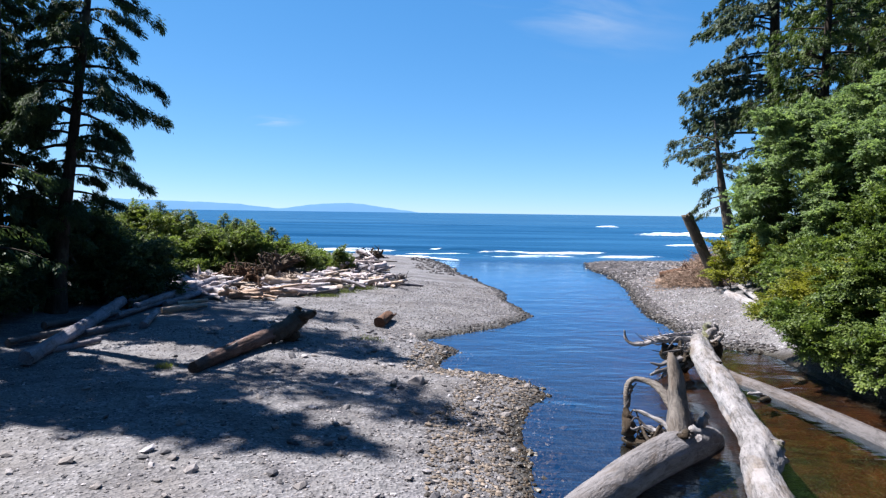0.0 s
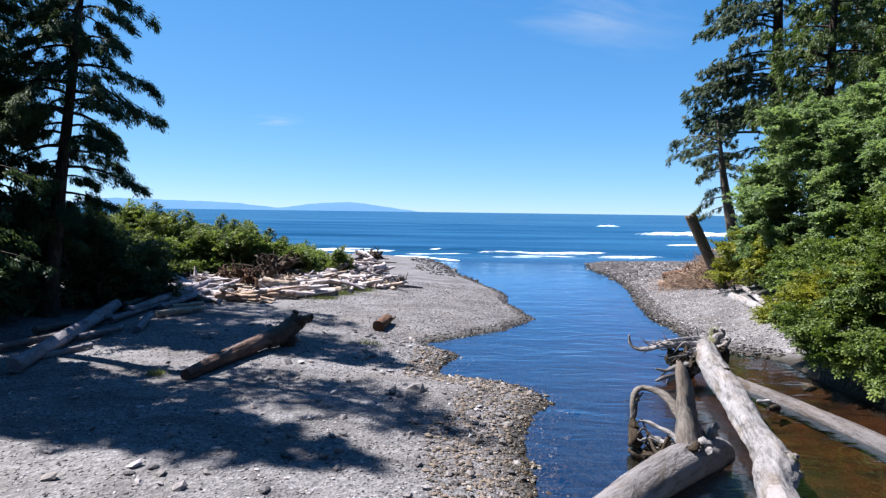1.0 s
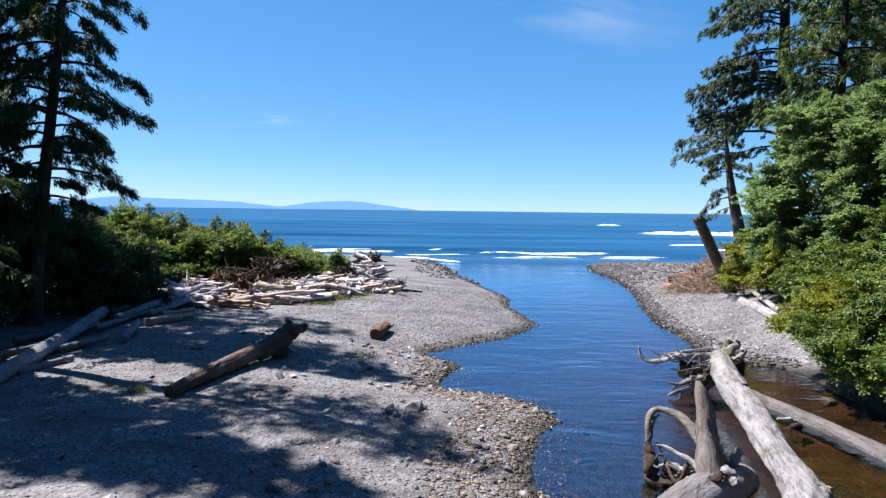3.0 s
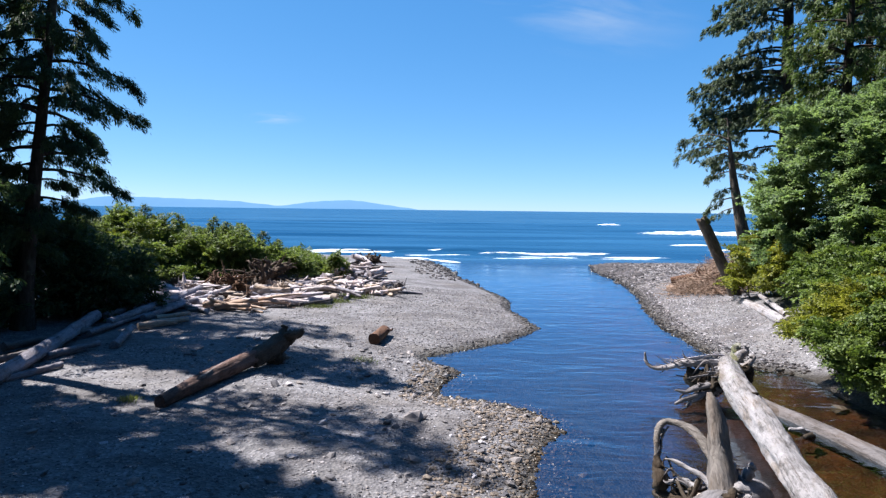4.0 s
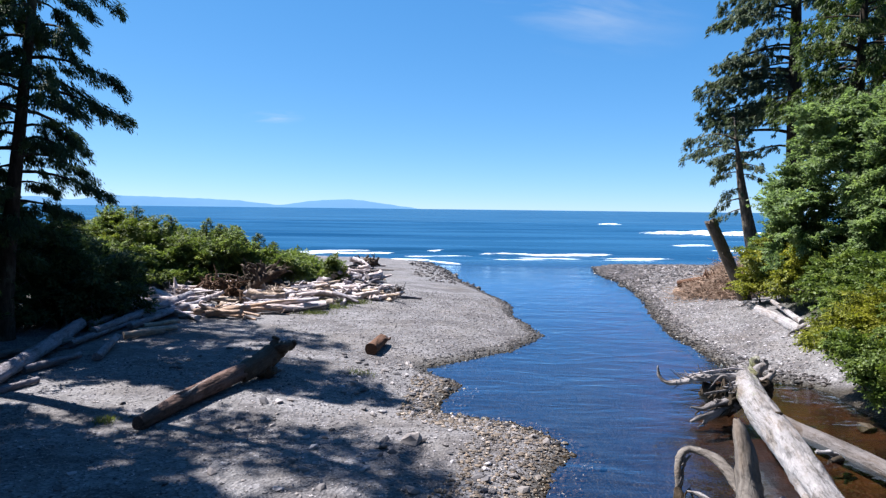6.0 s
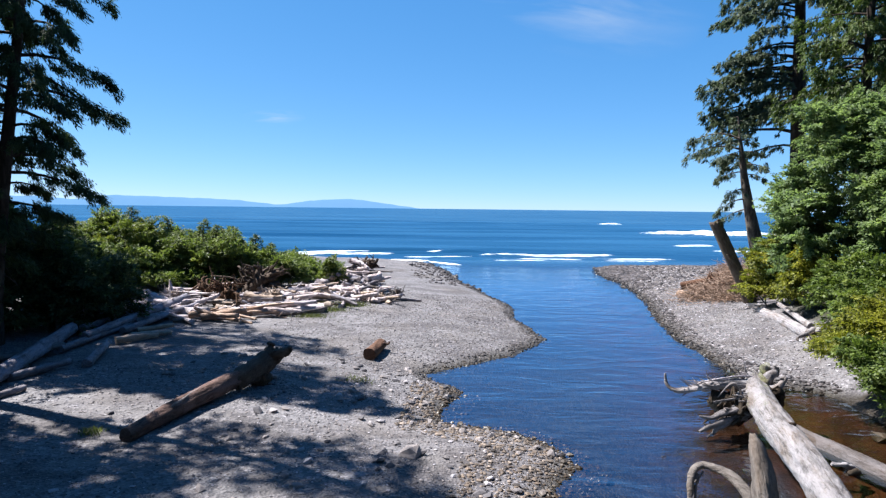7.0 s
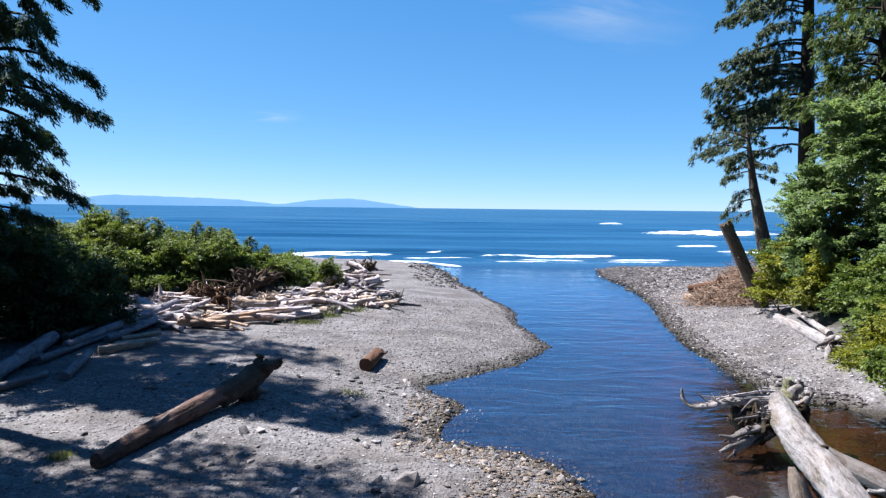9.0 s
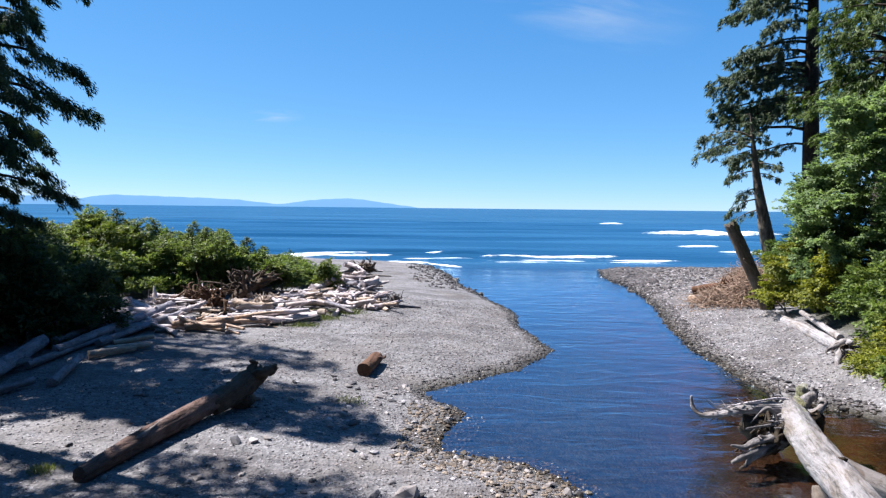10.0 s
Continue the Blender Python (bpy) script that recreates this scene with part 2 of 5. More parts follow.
def pebble(single=False, tint=(1, 1, 1)):
    n = Nodes("pebble")
    c = n.ramp(n.own() if single else n.island(), (0.0, (0.0409, 0.0385, 0.0453)), (0.25, (0.102, 0.0933, 0.0989)), (0.55, (0.164, 0.145, 0.143)), (0.8, (0.212, 0.183, 0.175)), (1.0, (0.36, 0.339, 0.364)))
    c = n.mix(c, tint, 1.0, "MULTIPLY")
    c = n.mix(c, n.mix(c, (0.7, 0.68, 0.66), 1.0, "MULTIPLY"), n.span(n.noise(30, 4), 0.3, 0.8, 0, 1.0))
    spot = n.add("ShaderNodeSeparateXYZ")
    n.join(n.add("ShaderNodeNewGeometry").outputs["Position"], spot.inputs[0])
    wet = n.span(spot.outputs[2], 0.05, 0.18, 1.0, 0.0)
    c = n.mix(c, n.mix(c, (0.36, 0.31, 0.22), 1.0, "MULTIPLY"), wet)
    return n.done(c, n.span(wet, 0, 1, 0.8, 0.4), n.bump(n.noise(40, 4), 0.3, 0.01), 0.3)


STONE = pebble(True)
TAN_STONE, DARK_STONE, WHITE_STONE = pebble(False, (0.8, 0.69, 0.54)), pebble(False, (0.36, 0.35, 0.36)), pebble(False, (1.45, 1.46, 1.5))
SHINGLE, PEBBLE, WATER, FOAM, HILLS, CLOUD = stone_ground(), pebble(), creek_and_sea(), sea_foam(), far_hills(), cloud_veil()
SILVER = weathered_wood("silver driftwood", (0.0696, 0.0629, 0.0626), (0.235, 0.217, 0.222))
MOSSY = weathered_wood("mossy driftwood", (0.0416, 0.0364, 0.0354), (0.201, 0.186, 0.19), 0.35)
TAN = weathered_wood("tan driftwood", (0.165, 0.126, 0.1), (0.365, 0.296, 0.248))
GREY = weathered_wood("grey driftwood", (0.0478, 0.0422, 0.0426), (0.139, 0.126, 0.128))
# driftwood with the violet-grey of the spruces' shade in its colour
SHADED = weathered_wood("shade-tinted log wood", (0.0609, 0.056, 0.0645), (0.204, 0.191, 0.218))
RUST = weathered_wood("red-brown wood", (0.0427, 0.0214, 0.0143), (0.114, 0.0618, 0.0404))
BROWNLOG = weathered_wood("brown weathered log", (0.0193, 0.0091, 0.00728), (0.11, 0.0714, 0.0609))
# dark for soaked wood, and for shade put in among and under roots
DARKWOOD = weathered_wood("dark wet and shaded wood", (0.0143, 0.0104, 0.0076), (0.0475, 0.0357, 0.0261))
PALE = weathered_wood("white driftwood", (0.165, 0.138, 0.137), (0.487, 0.431, 0.446))
BUTT = weathered_wood("orange driftwood", (0.16, 0.102, 0.071), (0.368, 0.266, 0.208))
HEAP = weathered_wood("dry pink-brown roots", (0.0957, 0.0626, 0.047), (0.296, 0.209, 0.161))
SITKA = bark("sitka bark", (0.04, 0.03, 0.025), (0.17, 0.14, 0.115))
MOSS = weathered_wood("green moss", (0.03, 0.03, 0.013), (0.09, 0.088, 0.035))
KNOB = weathered_wood("mossy stump wood", (0.0783, 0.0733, 0.0569), (0.226, 0.215, 0.19), 0.9)
TANGREY = weathered_wood("tan-grey root wood", (0.0518, 0.0439, 0.0403), (0.148, 0.128, 0.116))
DARKBROWN = weathered_wood("dark brown root wood", (0.0261, 0.0174, 0.013), (0.087, 0.0644, 0.0505))
DARKRUST = weathered_wood("dark red-brown wood", (0.0305, 0.0157, 0.00957), (0.113, 0.0653, 0.0418))
SNAGWOOD = weathered_wood("dead snag wood", (0.0305, 0.0218, 0.0174), (0.113, 0.087, 0.0679))
SUNK = weathered_wood("soaked grey wood", (0.0358, 0.0311, 0.0306), (0.104, 0.0922, 0.0922))
BARK = bark("spruce bark", (0.0191, 0.0145, 0.0115), (0.065, 0.0516, 0.0421))
ALDER_BARK = bark("alder bark", (0.0764, 0.071, 0.0655), (0.197, 0.191, 0.18))
NEEDLES = foliage("spruce needles", (0.035, 0.058, 0.03), (0.08, 0.115, 0.056), (0.11, 0.14, 0.055), 0.4, 0.12)
HEMLOCK = foliage("hemlock needles", (0.0369, 0.0663, 0.0147), (0.0959, 0.133, 0.0294), (0.133, 0.162, 0.0332), 0.45)
ALDER = foliage("alder leaves", (0.11, 0.16, 0.08), (0.24, 0.315, 0.145), (0.29, 0.35, 0.125), 0.6)
SEA_NEEDLES = foliage("salt-worn spruce needles", (0.05, 0.07, 0.045), (0.11, 0.135, 0.085), (0.13, 0.145, 0.08), 0.35, 0.15)
SALAL = foliage("shrub leaves", (0.06, 0.09, 0.024), (0.2, 0.25, 0.065), (0.33, 0.345, 0.08), 0.5)
BUSH = foliage("bank bush leaves", (0.045, 0.075, 0.018), (0.17, 0.225, 0.05), (0.27, 0.3, 0.06), 0.45)
GOLDEN = foliage("yellow bush needles", (0.075, 0.085, 0.012), (0.28, 0.28, 0.033), (0.43, 0.39, 0.05), 0.45)
SPRUCELET = foliage("young spruce needles", (0.0639, 0.1, 0.0182), (0.164, 0.193, 0.0365), (0.255, 0.237, 0.0456), 0.45)
YOUNG = foliage("dark young spruce needles", (0.03, 0.055, 0.012), (0.09, 0.125, 0.03), (0.15, 0.17, 0.04), 0.4)
GRASS = foliage("beach grass", (0.0731, 0.0912, 0.0275), (0.183, 0.201, 0.0639), (0.219, 0.219, 0.0731), 0.3)


# ---- mesh helpers ----
def mesh_of(name, v, f, mat, smooth=False):
    """A mesh from arrays: places (n, 3) and faces (m, 3 or 4)."""
    v, f = np.asarray(v, dtype=np.float32), np.asarray(f, dtype=np.int32)
    me = bpy.data.meshes.new(name)
    me.vertices.add(len(v))
    me.vertices.foreach_set("co", v.ravel())
    me.loops.add(f.size)
    me.loops.foreach_set("vertex_index", f.ravel())
    me.polygons.add(len(f))
    me.polygons.foreach_set("loop_start", np.arange(0, f.size, f.shape[1], dtype=np.int32))
    me.polygons.foreach_set("use_smooth", np.full(len(f), smooth, dtype=bool) if np.isscalar(smooth) else smooth)
    me.update(calc_edges=True)
    me.materials.append(mat)
    return me


def part(name, me, parent, label=""):
    """One mesh as a part under a thing."""
    ob = new(name, me)
    ob.parent = parent
    return tagged(ob, label)


def unit(a):
    return a / np.maximum(np.linalg.norm(a, axis=-1, keepdims=True), 1e-9)


def along(pts, radii, n):
    """n places and radii on a smooth line through a few points."""
    pts, radii = np.array(pts, float), np.array(radii, float)
    if len(pts) == 2:
        s = np.linspace(0, 1, n)[:, None]
        return pts[0] * (1 - s) + pts[1] * s, np.interp(s[:, 0], [0, 1], radii)
    full = np.vstack([2 * pts[0] - pts[1], pts, 2 * pts[-1] - pts[-2]])
    u = np.linspace(0, len(pts) - 1, n)
    i = np.minimum(u.astype(int), len(pts) - 2)
    t = (u - i)[:, None]
    a, b, c, d = full[i], full[i + 1], full[i + 2], full[i + 3]
    p = 0.5 * (2 * b + (c - a) * t + (2 * a - 5 * b + 4 * c - d) * t**2 + (3 * b - a - 3 * c + d) * t**3)
    return p, np.interp(u, np.arange(len(pts)), radii)


def tube(pts, radii, n=8, sides=8, rough=0.08, seed=0, ragged=0.0, gnarl=0.0):
    """A round, uneven length of wood through pts, closed at both ends. Returns places, triangles, smooth flags."""
    rng = np.random.default_rng(seed)
    p, r = along(pts, radii, n)
    if gnarl:
        t = np.linspace(0, 1, n)[:, None]
        for q in (5.0, 11.0):
            p = p + gnarl * r[:, None] * 6 / q * np.sin(q * t + rng.uniform(0, 6.3, 3)) * np.minimum(1, 5 * t)
        r = r * (1 + 0.25 * gnarl * np.sin(17 * t[:, 0] + rng.uniform(0, 6)) + gnarl * rng.normal(0, 0.1, n))
    d = unit(np.gradient(p, axis=0))
    ref = np.array([0, 0, 1.0]) if abs(d[:, 2]).mean() < 0.8 else np.array([0, 1.0, 0])
    e1 = unit(np.cross(d, ref))
    e2 = np.cross(e1, d)
    a = np.linspace(0, 2 * np.pi, sides, endpoint=False)
    k = 1 + rough * (0.6 * np.sin(2 * a + rng.uniform(0, 6)) + 0.5 * np.sin(3 * a + rng.uniform(0, 6)))[None, :]
    k = k + rough * rng.normal(0, 0.6 if n < 20 else 0.25, (n, sides))
    if n >= 20:
        s = np.linspace(0, 1, n)[:, None] * n
        for q in range(2, 11):
            k = k + rough * rng.uniform(0.4, 1.2) * 1.6 / q**0.7 * np.sin(q * a[None, :] + rng.uniform(0, 6.3) + s * rng.normal(0, 0.16)) * (0.6 + 0.5 * np.sin(s * rng.uniform(0.1, 0.5) + rng.uniform(0, 6.3)))
    ring = p[:, None] + (r[:, None] * k)[..., None] * (np.cos(a)[None, :, None] * e1[:, None] + np.sin(a)[None, :, None] * e2[:, None])
    if ragged:
        ring[-1] += d[-1] * (r[-1] * ragged * rng.uniform(-0.4, 1.0, sides))[:, None]
    v = ring.reshape(-1, 3)
    i, j = np.meshgrid(np.arange(n - 1), np.arange(sides), indexing="ij")
    q = np.stack([i * sides + j, i * sides + (j + 1) % sides, (i + 1) * sides + (j + 1) % sides, (i + 1) * sides + j], -1).reshape(-1, 4)
    f = np.vstack([q[:, [0, 1, 2]], q[:, [0, 2, 3]]])
    smooth = np.ones(len(f), bool)
    for end, flip in ((0, True), (n - 1, False)):
        at = len(v)
        v = np.vstack([v, ring[end], ring[end].mean(0) + d[end] * r[end] * (0.05 if not flip else -0.05)])
        jj = np.arange(sides)
        fan = np.stack([at + jj, at + (jj + 1) % sides, np.full(sides, at + sides)], 1)
        f = np.vstack([f, fan[:, ::-1] if flip else fan])
        smooth = np.append(smooth, np.zeros(sides, bool))
    return v, f, smooth


def merged(pieces):
    v, f, s, at = [], [], [], 0
    for a, b, c in pieces:
        v.append(a), f.append(b + at), s.append(c)
        at += len(a)
    return np.vstack(v), np.vstack(f), np.concatenate(s)


def frame_along(a, b):
    """The pose at a whose x axis points to b."""
    a, b = Vector(a), Vector(b)
    x = (b - a).normalized()
    y = Vector((0, 0, 1)).cross(x).normalized() if abs(x.z) < 0.95 else Vector((0, 1, 0))
    z = x.cross(y).normalized()
    y = z.cross(x)
    return Matrix.Translation(a) @ Matrix((x, y, z)).transposed().to_4x4()


def inside_of(m, v):
    inv = np.array(m.inverted())
    return v @ inv[:3, :3].T + inv[:3, 3]


def log(name, pts, radii, mat, label, group="", n=10, sides=12, rough=0.07, seed=0, ragged=0.3, more=(), category="driftwood log", gnarl=0.45):
    """A log through pts. more: parts (name, pts, radii, material, label) such as roots or knots."""
    m = frame_along(pts[0], pts[-1])
    v, f, s = tube(pts, radii, n, sides, rough, seed, ragged)
    if not more:
        ob = new(name, mesh_of(name, inside_of(m, v), f, mat, s))
        ob.matrix_world = m
        return tagged(ob, label, category, group)
    top = new(name)
    top.matrix_world = m
    tagged(top, label, category, group)
    part("trunk", mesh_of("trunk", inside_of(m, v), f, mat, s), top)
    for i, (pname, ppts, prad, pmat, plabel) in enumerate(more):
        v, f, s = tube(ppts, prad, max(10, 5 * len(ppts)), 9, 0.2, seed + 31 * i + 1, 0.5, gnarl if prad[0] < 0.17 else 0.1)
        pm = frame_along(ppts[0], ppts[-1])
        ob = part(pname, mesh_of(pname, inside_of(pm, v), f, pmat, s), top, plabel)
        ob.matrix_basis = m.inverted() @ pm
    return top


def leaves(p, length, width, rng, lie=None, face=None, spread=0.6):
    """Small pointed leaves at the places p: lie is the way they point, face the way they face."""
    n = len(p)
    t = rng.normal(size=(n, 3)) * spread + (lie if lie is not None else 0)
    t = unit(t)
    w = rng.normal(size=(n, 3)) * spread + (face if face is not None else np.array([0, 0, 0.8]))
    b = unit(np.cross(t, w))
    length, width = np.broadcast_to(length, n)[:, None], np.broadcast_to(width, n)[:, None]
    length = length * rng.uniform(0.65, 1.3, (n, 1))
    width = width * rng.uniform(0.7, 1.25, (n, 1))
    v = np.stack([p, p + t * length * 0.45 + b * width * 0.5, p + t * length, p + t * length * 0.45 - b * width * 0.5], 1)
    return v.reshape(-1, 3), np.arange(4 * n).reshape(n, 4)


# ---- the lie of the land ----
LEFT_SHORE = [(1.0, -4400), (1.0, 0), (1.5, 8), (1.6, 12.1), (1.5, 13.5), (1.5, 15), (1.9, 17.5), (2.6, 18.5), (2.2, 19.5), (1.4, 20.6), (0.1, 20.8),
              (-0.55, 21.3), (-0.6, 22.3), (-0.1, 24), (-0.35, 24.6), (-0.96, 25), (-1.35, 25.9), (-0.45, 26.7), (1.6, 28.8), (2.9, 30.9), (3.38, 32), (2.5, 36.8),
              (2.45, 41), (1.0, 47), (-0.6, 52.5), (-2.0, 61), (-4.1, 68), (-8, 71), (-13.3, 72), (-30, 75), (-70, 82), (-4400, 300), (-4400, -4400)]
RIGHT_SHORE = [(11, -4400), (11, 10), (11.4, 18.3), (11.25, 19.5), (11.15, 21), (11.25, 22.5), (11.4, 23.9), (11.0, 24.8), (10.2, 25.35), (9.55, 26.3), (9.3, 28), (9.2, 30), (9.3, 33.6), (9.7, 37.5), (10.7, 43),
               (11.3, 48), (11.6, 54), (11.3, 60), (12.0, 66), (14.5, 69), (21, 70), (60, 74), (4400, 300), (4400, -4400)]


def shore(x, y, ring):
    """Distance to the shore line: plus on the land, minus in the water."""
    p, best, inside = np.stack([x, y], -1), np.full(x.shape, 1e9), np.zeros(x.shape, bool)
    for (ax, ay), (bx, by) in zip(ring, ring[1:] + ring[:1]):
        a, d = np.array([ax, ay]), np.array([bx - ax, by - ay])
        t = np.clip(((p - a) @ d) / (d @ d), 0, 1)
        best = np.minimum(best, np.linalg.norm(p - a - t[..., None] * d, axis=-1))
        if by != ay:
            inside ^= ((ay > y) != (by > y)) & (x < (bx - ax) * (y - ay) / (by - ay) + ax)
    return np.where(inside, best, -best)


def wavy(x, y, k, seed):
    rng = np.random.default_rng(seed)
    out = np.zeros_like(x)
    for _ in range(5):
        a, q = rng.uniform(0, 6.3), rng.uniform(0.6, 1.6)
        out = out + np.sin(k * q * (x * np.cos(a) + y * np.sin(a)) + rng.uniform(0, 6.3))
    return out / 5


def height(x, y):
    """The ground's height; the water stands at 0."""
    x, y = np.asarray(x, float), np.asarray(y, float)
    xw, yw = x + 0.16 * wavy(x, y, 2.6, 3), y + 0.16 * wavy(x, y, 2.6, 4)
    d = np.maximum(shore(xw, yw, LEFT_SHORE), shore(xw, yw, RIGHT_SHORE))
    land = 0.6 * (1 - np.exp(-np.maximum(d, 0) / 2.4)) + 0.01 * np.clip(d, 0, 40)
    land += 0.045 * np.clip(-14.5 - x, 0, 60) + 0.30 * np.clip(x - 11.6, 0, 8) * np.clip((42 - y) / 10, 0.25, 1) * np.clip((53 - y) / 8, 0, 1) * np.clip((d - 0.2), 0, 1)
    land += np.clip(d / 3, 0, 1) * (0.05 * wavy(x, y, 0.9, 1) + 0.03 * wavy(x, y, 2.3, 2))
    land += 0.5 * np.clip(x - 11.5, 0, 1.2) * np.clip((24.2 - y) / 0.8, 0, 1)
    land *= 1 - 0.5 * np.clip((y - 48) / 14, 0, 1) * np.clip((x - 5) / 3, 0, 1)
    sea = np.clip((y - 62) * 0.04, 0, 8)
    wet = -0.45 * (1 - np.exp(np.minimum(d, 0) / 1.6)) - sea * np.clip(-d / 6, 0, 1)
    return np.where(d > 0, land, wet)


def spaced(lo, hi, step, limit):
    """Even steps from lo to hi, then ever longer ones out to the limit both ways."""
    mid = np.arange(lo, hi + step / 2, step)
    grow = step * 1.35 ** np.arange(1, 60)
    out = np.cumsum(grow)
    left, right = lo - out, hi + out
    return np.concatenate([[-limit], left[left > -limit][::-1], mid, right[right < limit], [limit]])


def sheet(name, xs, ys, z, mat, smooth=True):
    x, y = np.meshgrid(xs, ys)
    v = np.stack([x, y, z(x, y)], -1).reshape(-1, 3)
    w = len(xs)
    i, j = np.meshgrid(np.arange(len(ys) - 1), np.arange(w - 1), indexing="ij")
    f = np.stack([i * w + j, i * w + j + 1, (i + 1) * w + j + 1, (i + 1) * w + j], -1).reshape(-1, 4)
    return new(name, mesh_of(name, v, f, mat, smooth))


GRID_X, GRID_Y = spaced(-24, 26, 0.22, 4400), spaced(6, 74, 0.25, 4400)
LAND = height(*np.meshgrid(GRID_X, GRID_Y))
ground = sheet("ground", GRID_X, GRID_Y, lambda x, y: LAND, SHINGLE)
tagged(ground, "grey shingle beach and creek bed with sandy patches", "beach", kind="structure")


def swell(x, y):
    """The sea's skin: low long swells towards the shore, still water in the creek."""
    far = np.clip((y - 66) / 25, 0, 1) * np.clip((1100 - y) / 950, 0, 1)
    w = 0.16 * np.sin(0.36 * y + 0.03 * x + 0.6 * np.sin(0.05 * x)) + 0.12 * np.sin(0.71 * y - 0.06 * x + 1.0) + 0.06 * np.sin(1.6 * y + 0.3 * np.sin(0.2 * x))
    steep = np.exp(-((y - (154.5 - 0.07 * x)) / 3.0) ** 2) * np.clip((x - 20) / 20, 0, 1) * 0.5
    surf = np.exp(-((y - 84) / 7) ** 2) * np.clip((8 - x) / 8, 0, 1) * (0.3 * np.sin(1.25 * y + 0.1 * x + np.sin(0.3 * x)) + 0.12 * np.sin(2.4 * y - 0.5 * x))
    return far * w + steep + surf


water = sheet("water", spaced(-40, 90, 1.0, 4900), np.concatenate([[-4400, -200, -40, 0], np.arange(6, 62, 2.0), np.arange(62, 260, 0.6), 260 * 1.05 ** np.arange(1, 60), [4900]]), swell, WATER)
water.visible_shadow = False
tagged(water, "blue sea and clear tea-brown creek water, rippled", "water", kind="structure")


def z_at(x, y):
    """The height of the ground's own sheet at one place."""
    i, j = np.searchsorted(GRID_X, x) - 1, np.searchsorted(GRID_Y, y) - 1
    u, v = (x - GRID_X[i]) / (GRID_X[i + 1] - GRID_X[i]), (y - GRID_Y[j]) / (GRID_Y[j + 1] - GRID_Y[j])
    low, high = LAND[j, i] * (1 - u) + LAND[j, i + 1] * u, LAND[j + 1, i] * (1 - u) + LAND[j + 1, i + 1] * u
    return float(low * (1 - v) + high * v)


# ---- far shore and clouds ----
def far_ridge():
    """Low hills across the strait: rounded summits that fall to the water."""
    xs = np.linspace(-4200, -390, 220)
    z = np.interp(xs, [-4200, -3362, -3100, -2800, -2450, -2100, -1815, -1600, -1480, -1350, -1228, -1080, -975, -810, -590, -480, -410], [62, 67, 44, 81, 72, 63, 53, 30, 19, 34, 55, 62, 70, 58, 26, 14, 3])
    soft = np.hanning(9)
    z = np.convolve(np.pad(z, 4, "edge"), soft / soft.sum(), "valid")
    z += 1.2 * np.sin(xs / 37 + np.sin(xs / 90)) + 0.8 * np.sin(xs / 17.0)
    z = np.maximum(z, 0) * np.clip((-395 - xs) / 60, 0, 1)
    rows = [np.stack([xs, 4600 + 60 * k + 15 * np.sin(xs / 47 + k), z * s - 1], 1) for k, s in ((0, 0.0), (1, 0.45), (2, 0.8), (3, 1.0), (5, 0.6), (7, 0.0))]
    v, w = np.vstack(rows), len(xs)
    i, j = np.meshgrid(np.arange(len(rows) - 1), np.arange(w - 1), indexing="ij")
    f = np.stack([i * w + j, i * w + j + 1, (i + 1) * w + j + 1, (i + 1) * w + j], -1).reshape(-1, 4)
    return tagged(new("backdrop", mesh_of("backdrop", v, f, HILLS, True)), "low hills across the strait, blue haze put in as glow", "hills", kind="structure")


far_ridge()


def cloud(at, wide, high, roll):
    v = np.array([(-0.5, -0.5, 0), (0.5, -0.5, 0), (0.5, 0.5, 0), (-0.5, 0.5, 0)])
    ob = new("backdrop", mesh_of("backdrop", v * (wide, high, 1), [(0, 1, 2, 3)], CLOUD))
    ob.matrix_world = look(at, (0, 0, 5), roll)
    return tagged(ob, "thin white wisp of cloud", "cloud", kind="structure")


cloud((660, 4000, 1215), 1500, 560, 10)
cloud((-1270, 4000, 565), 420, 110, -4)


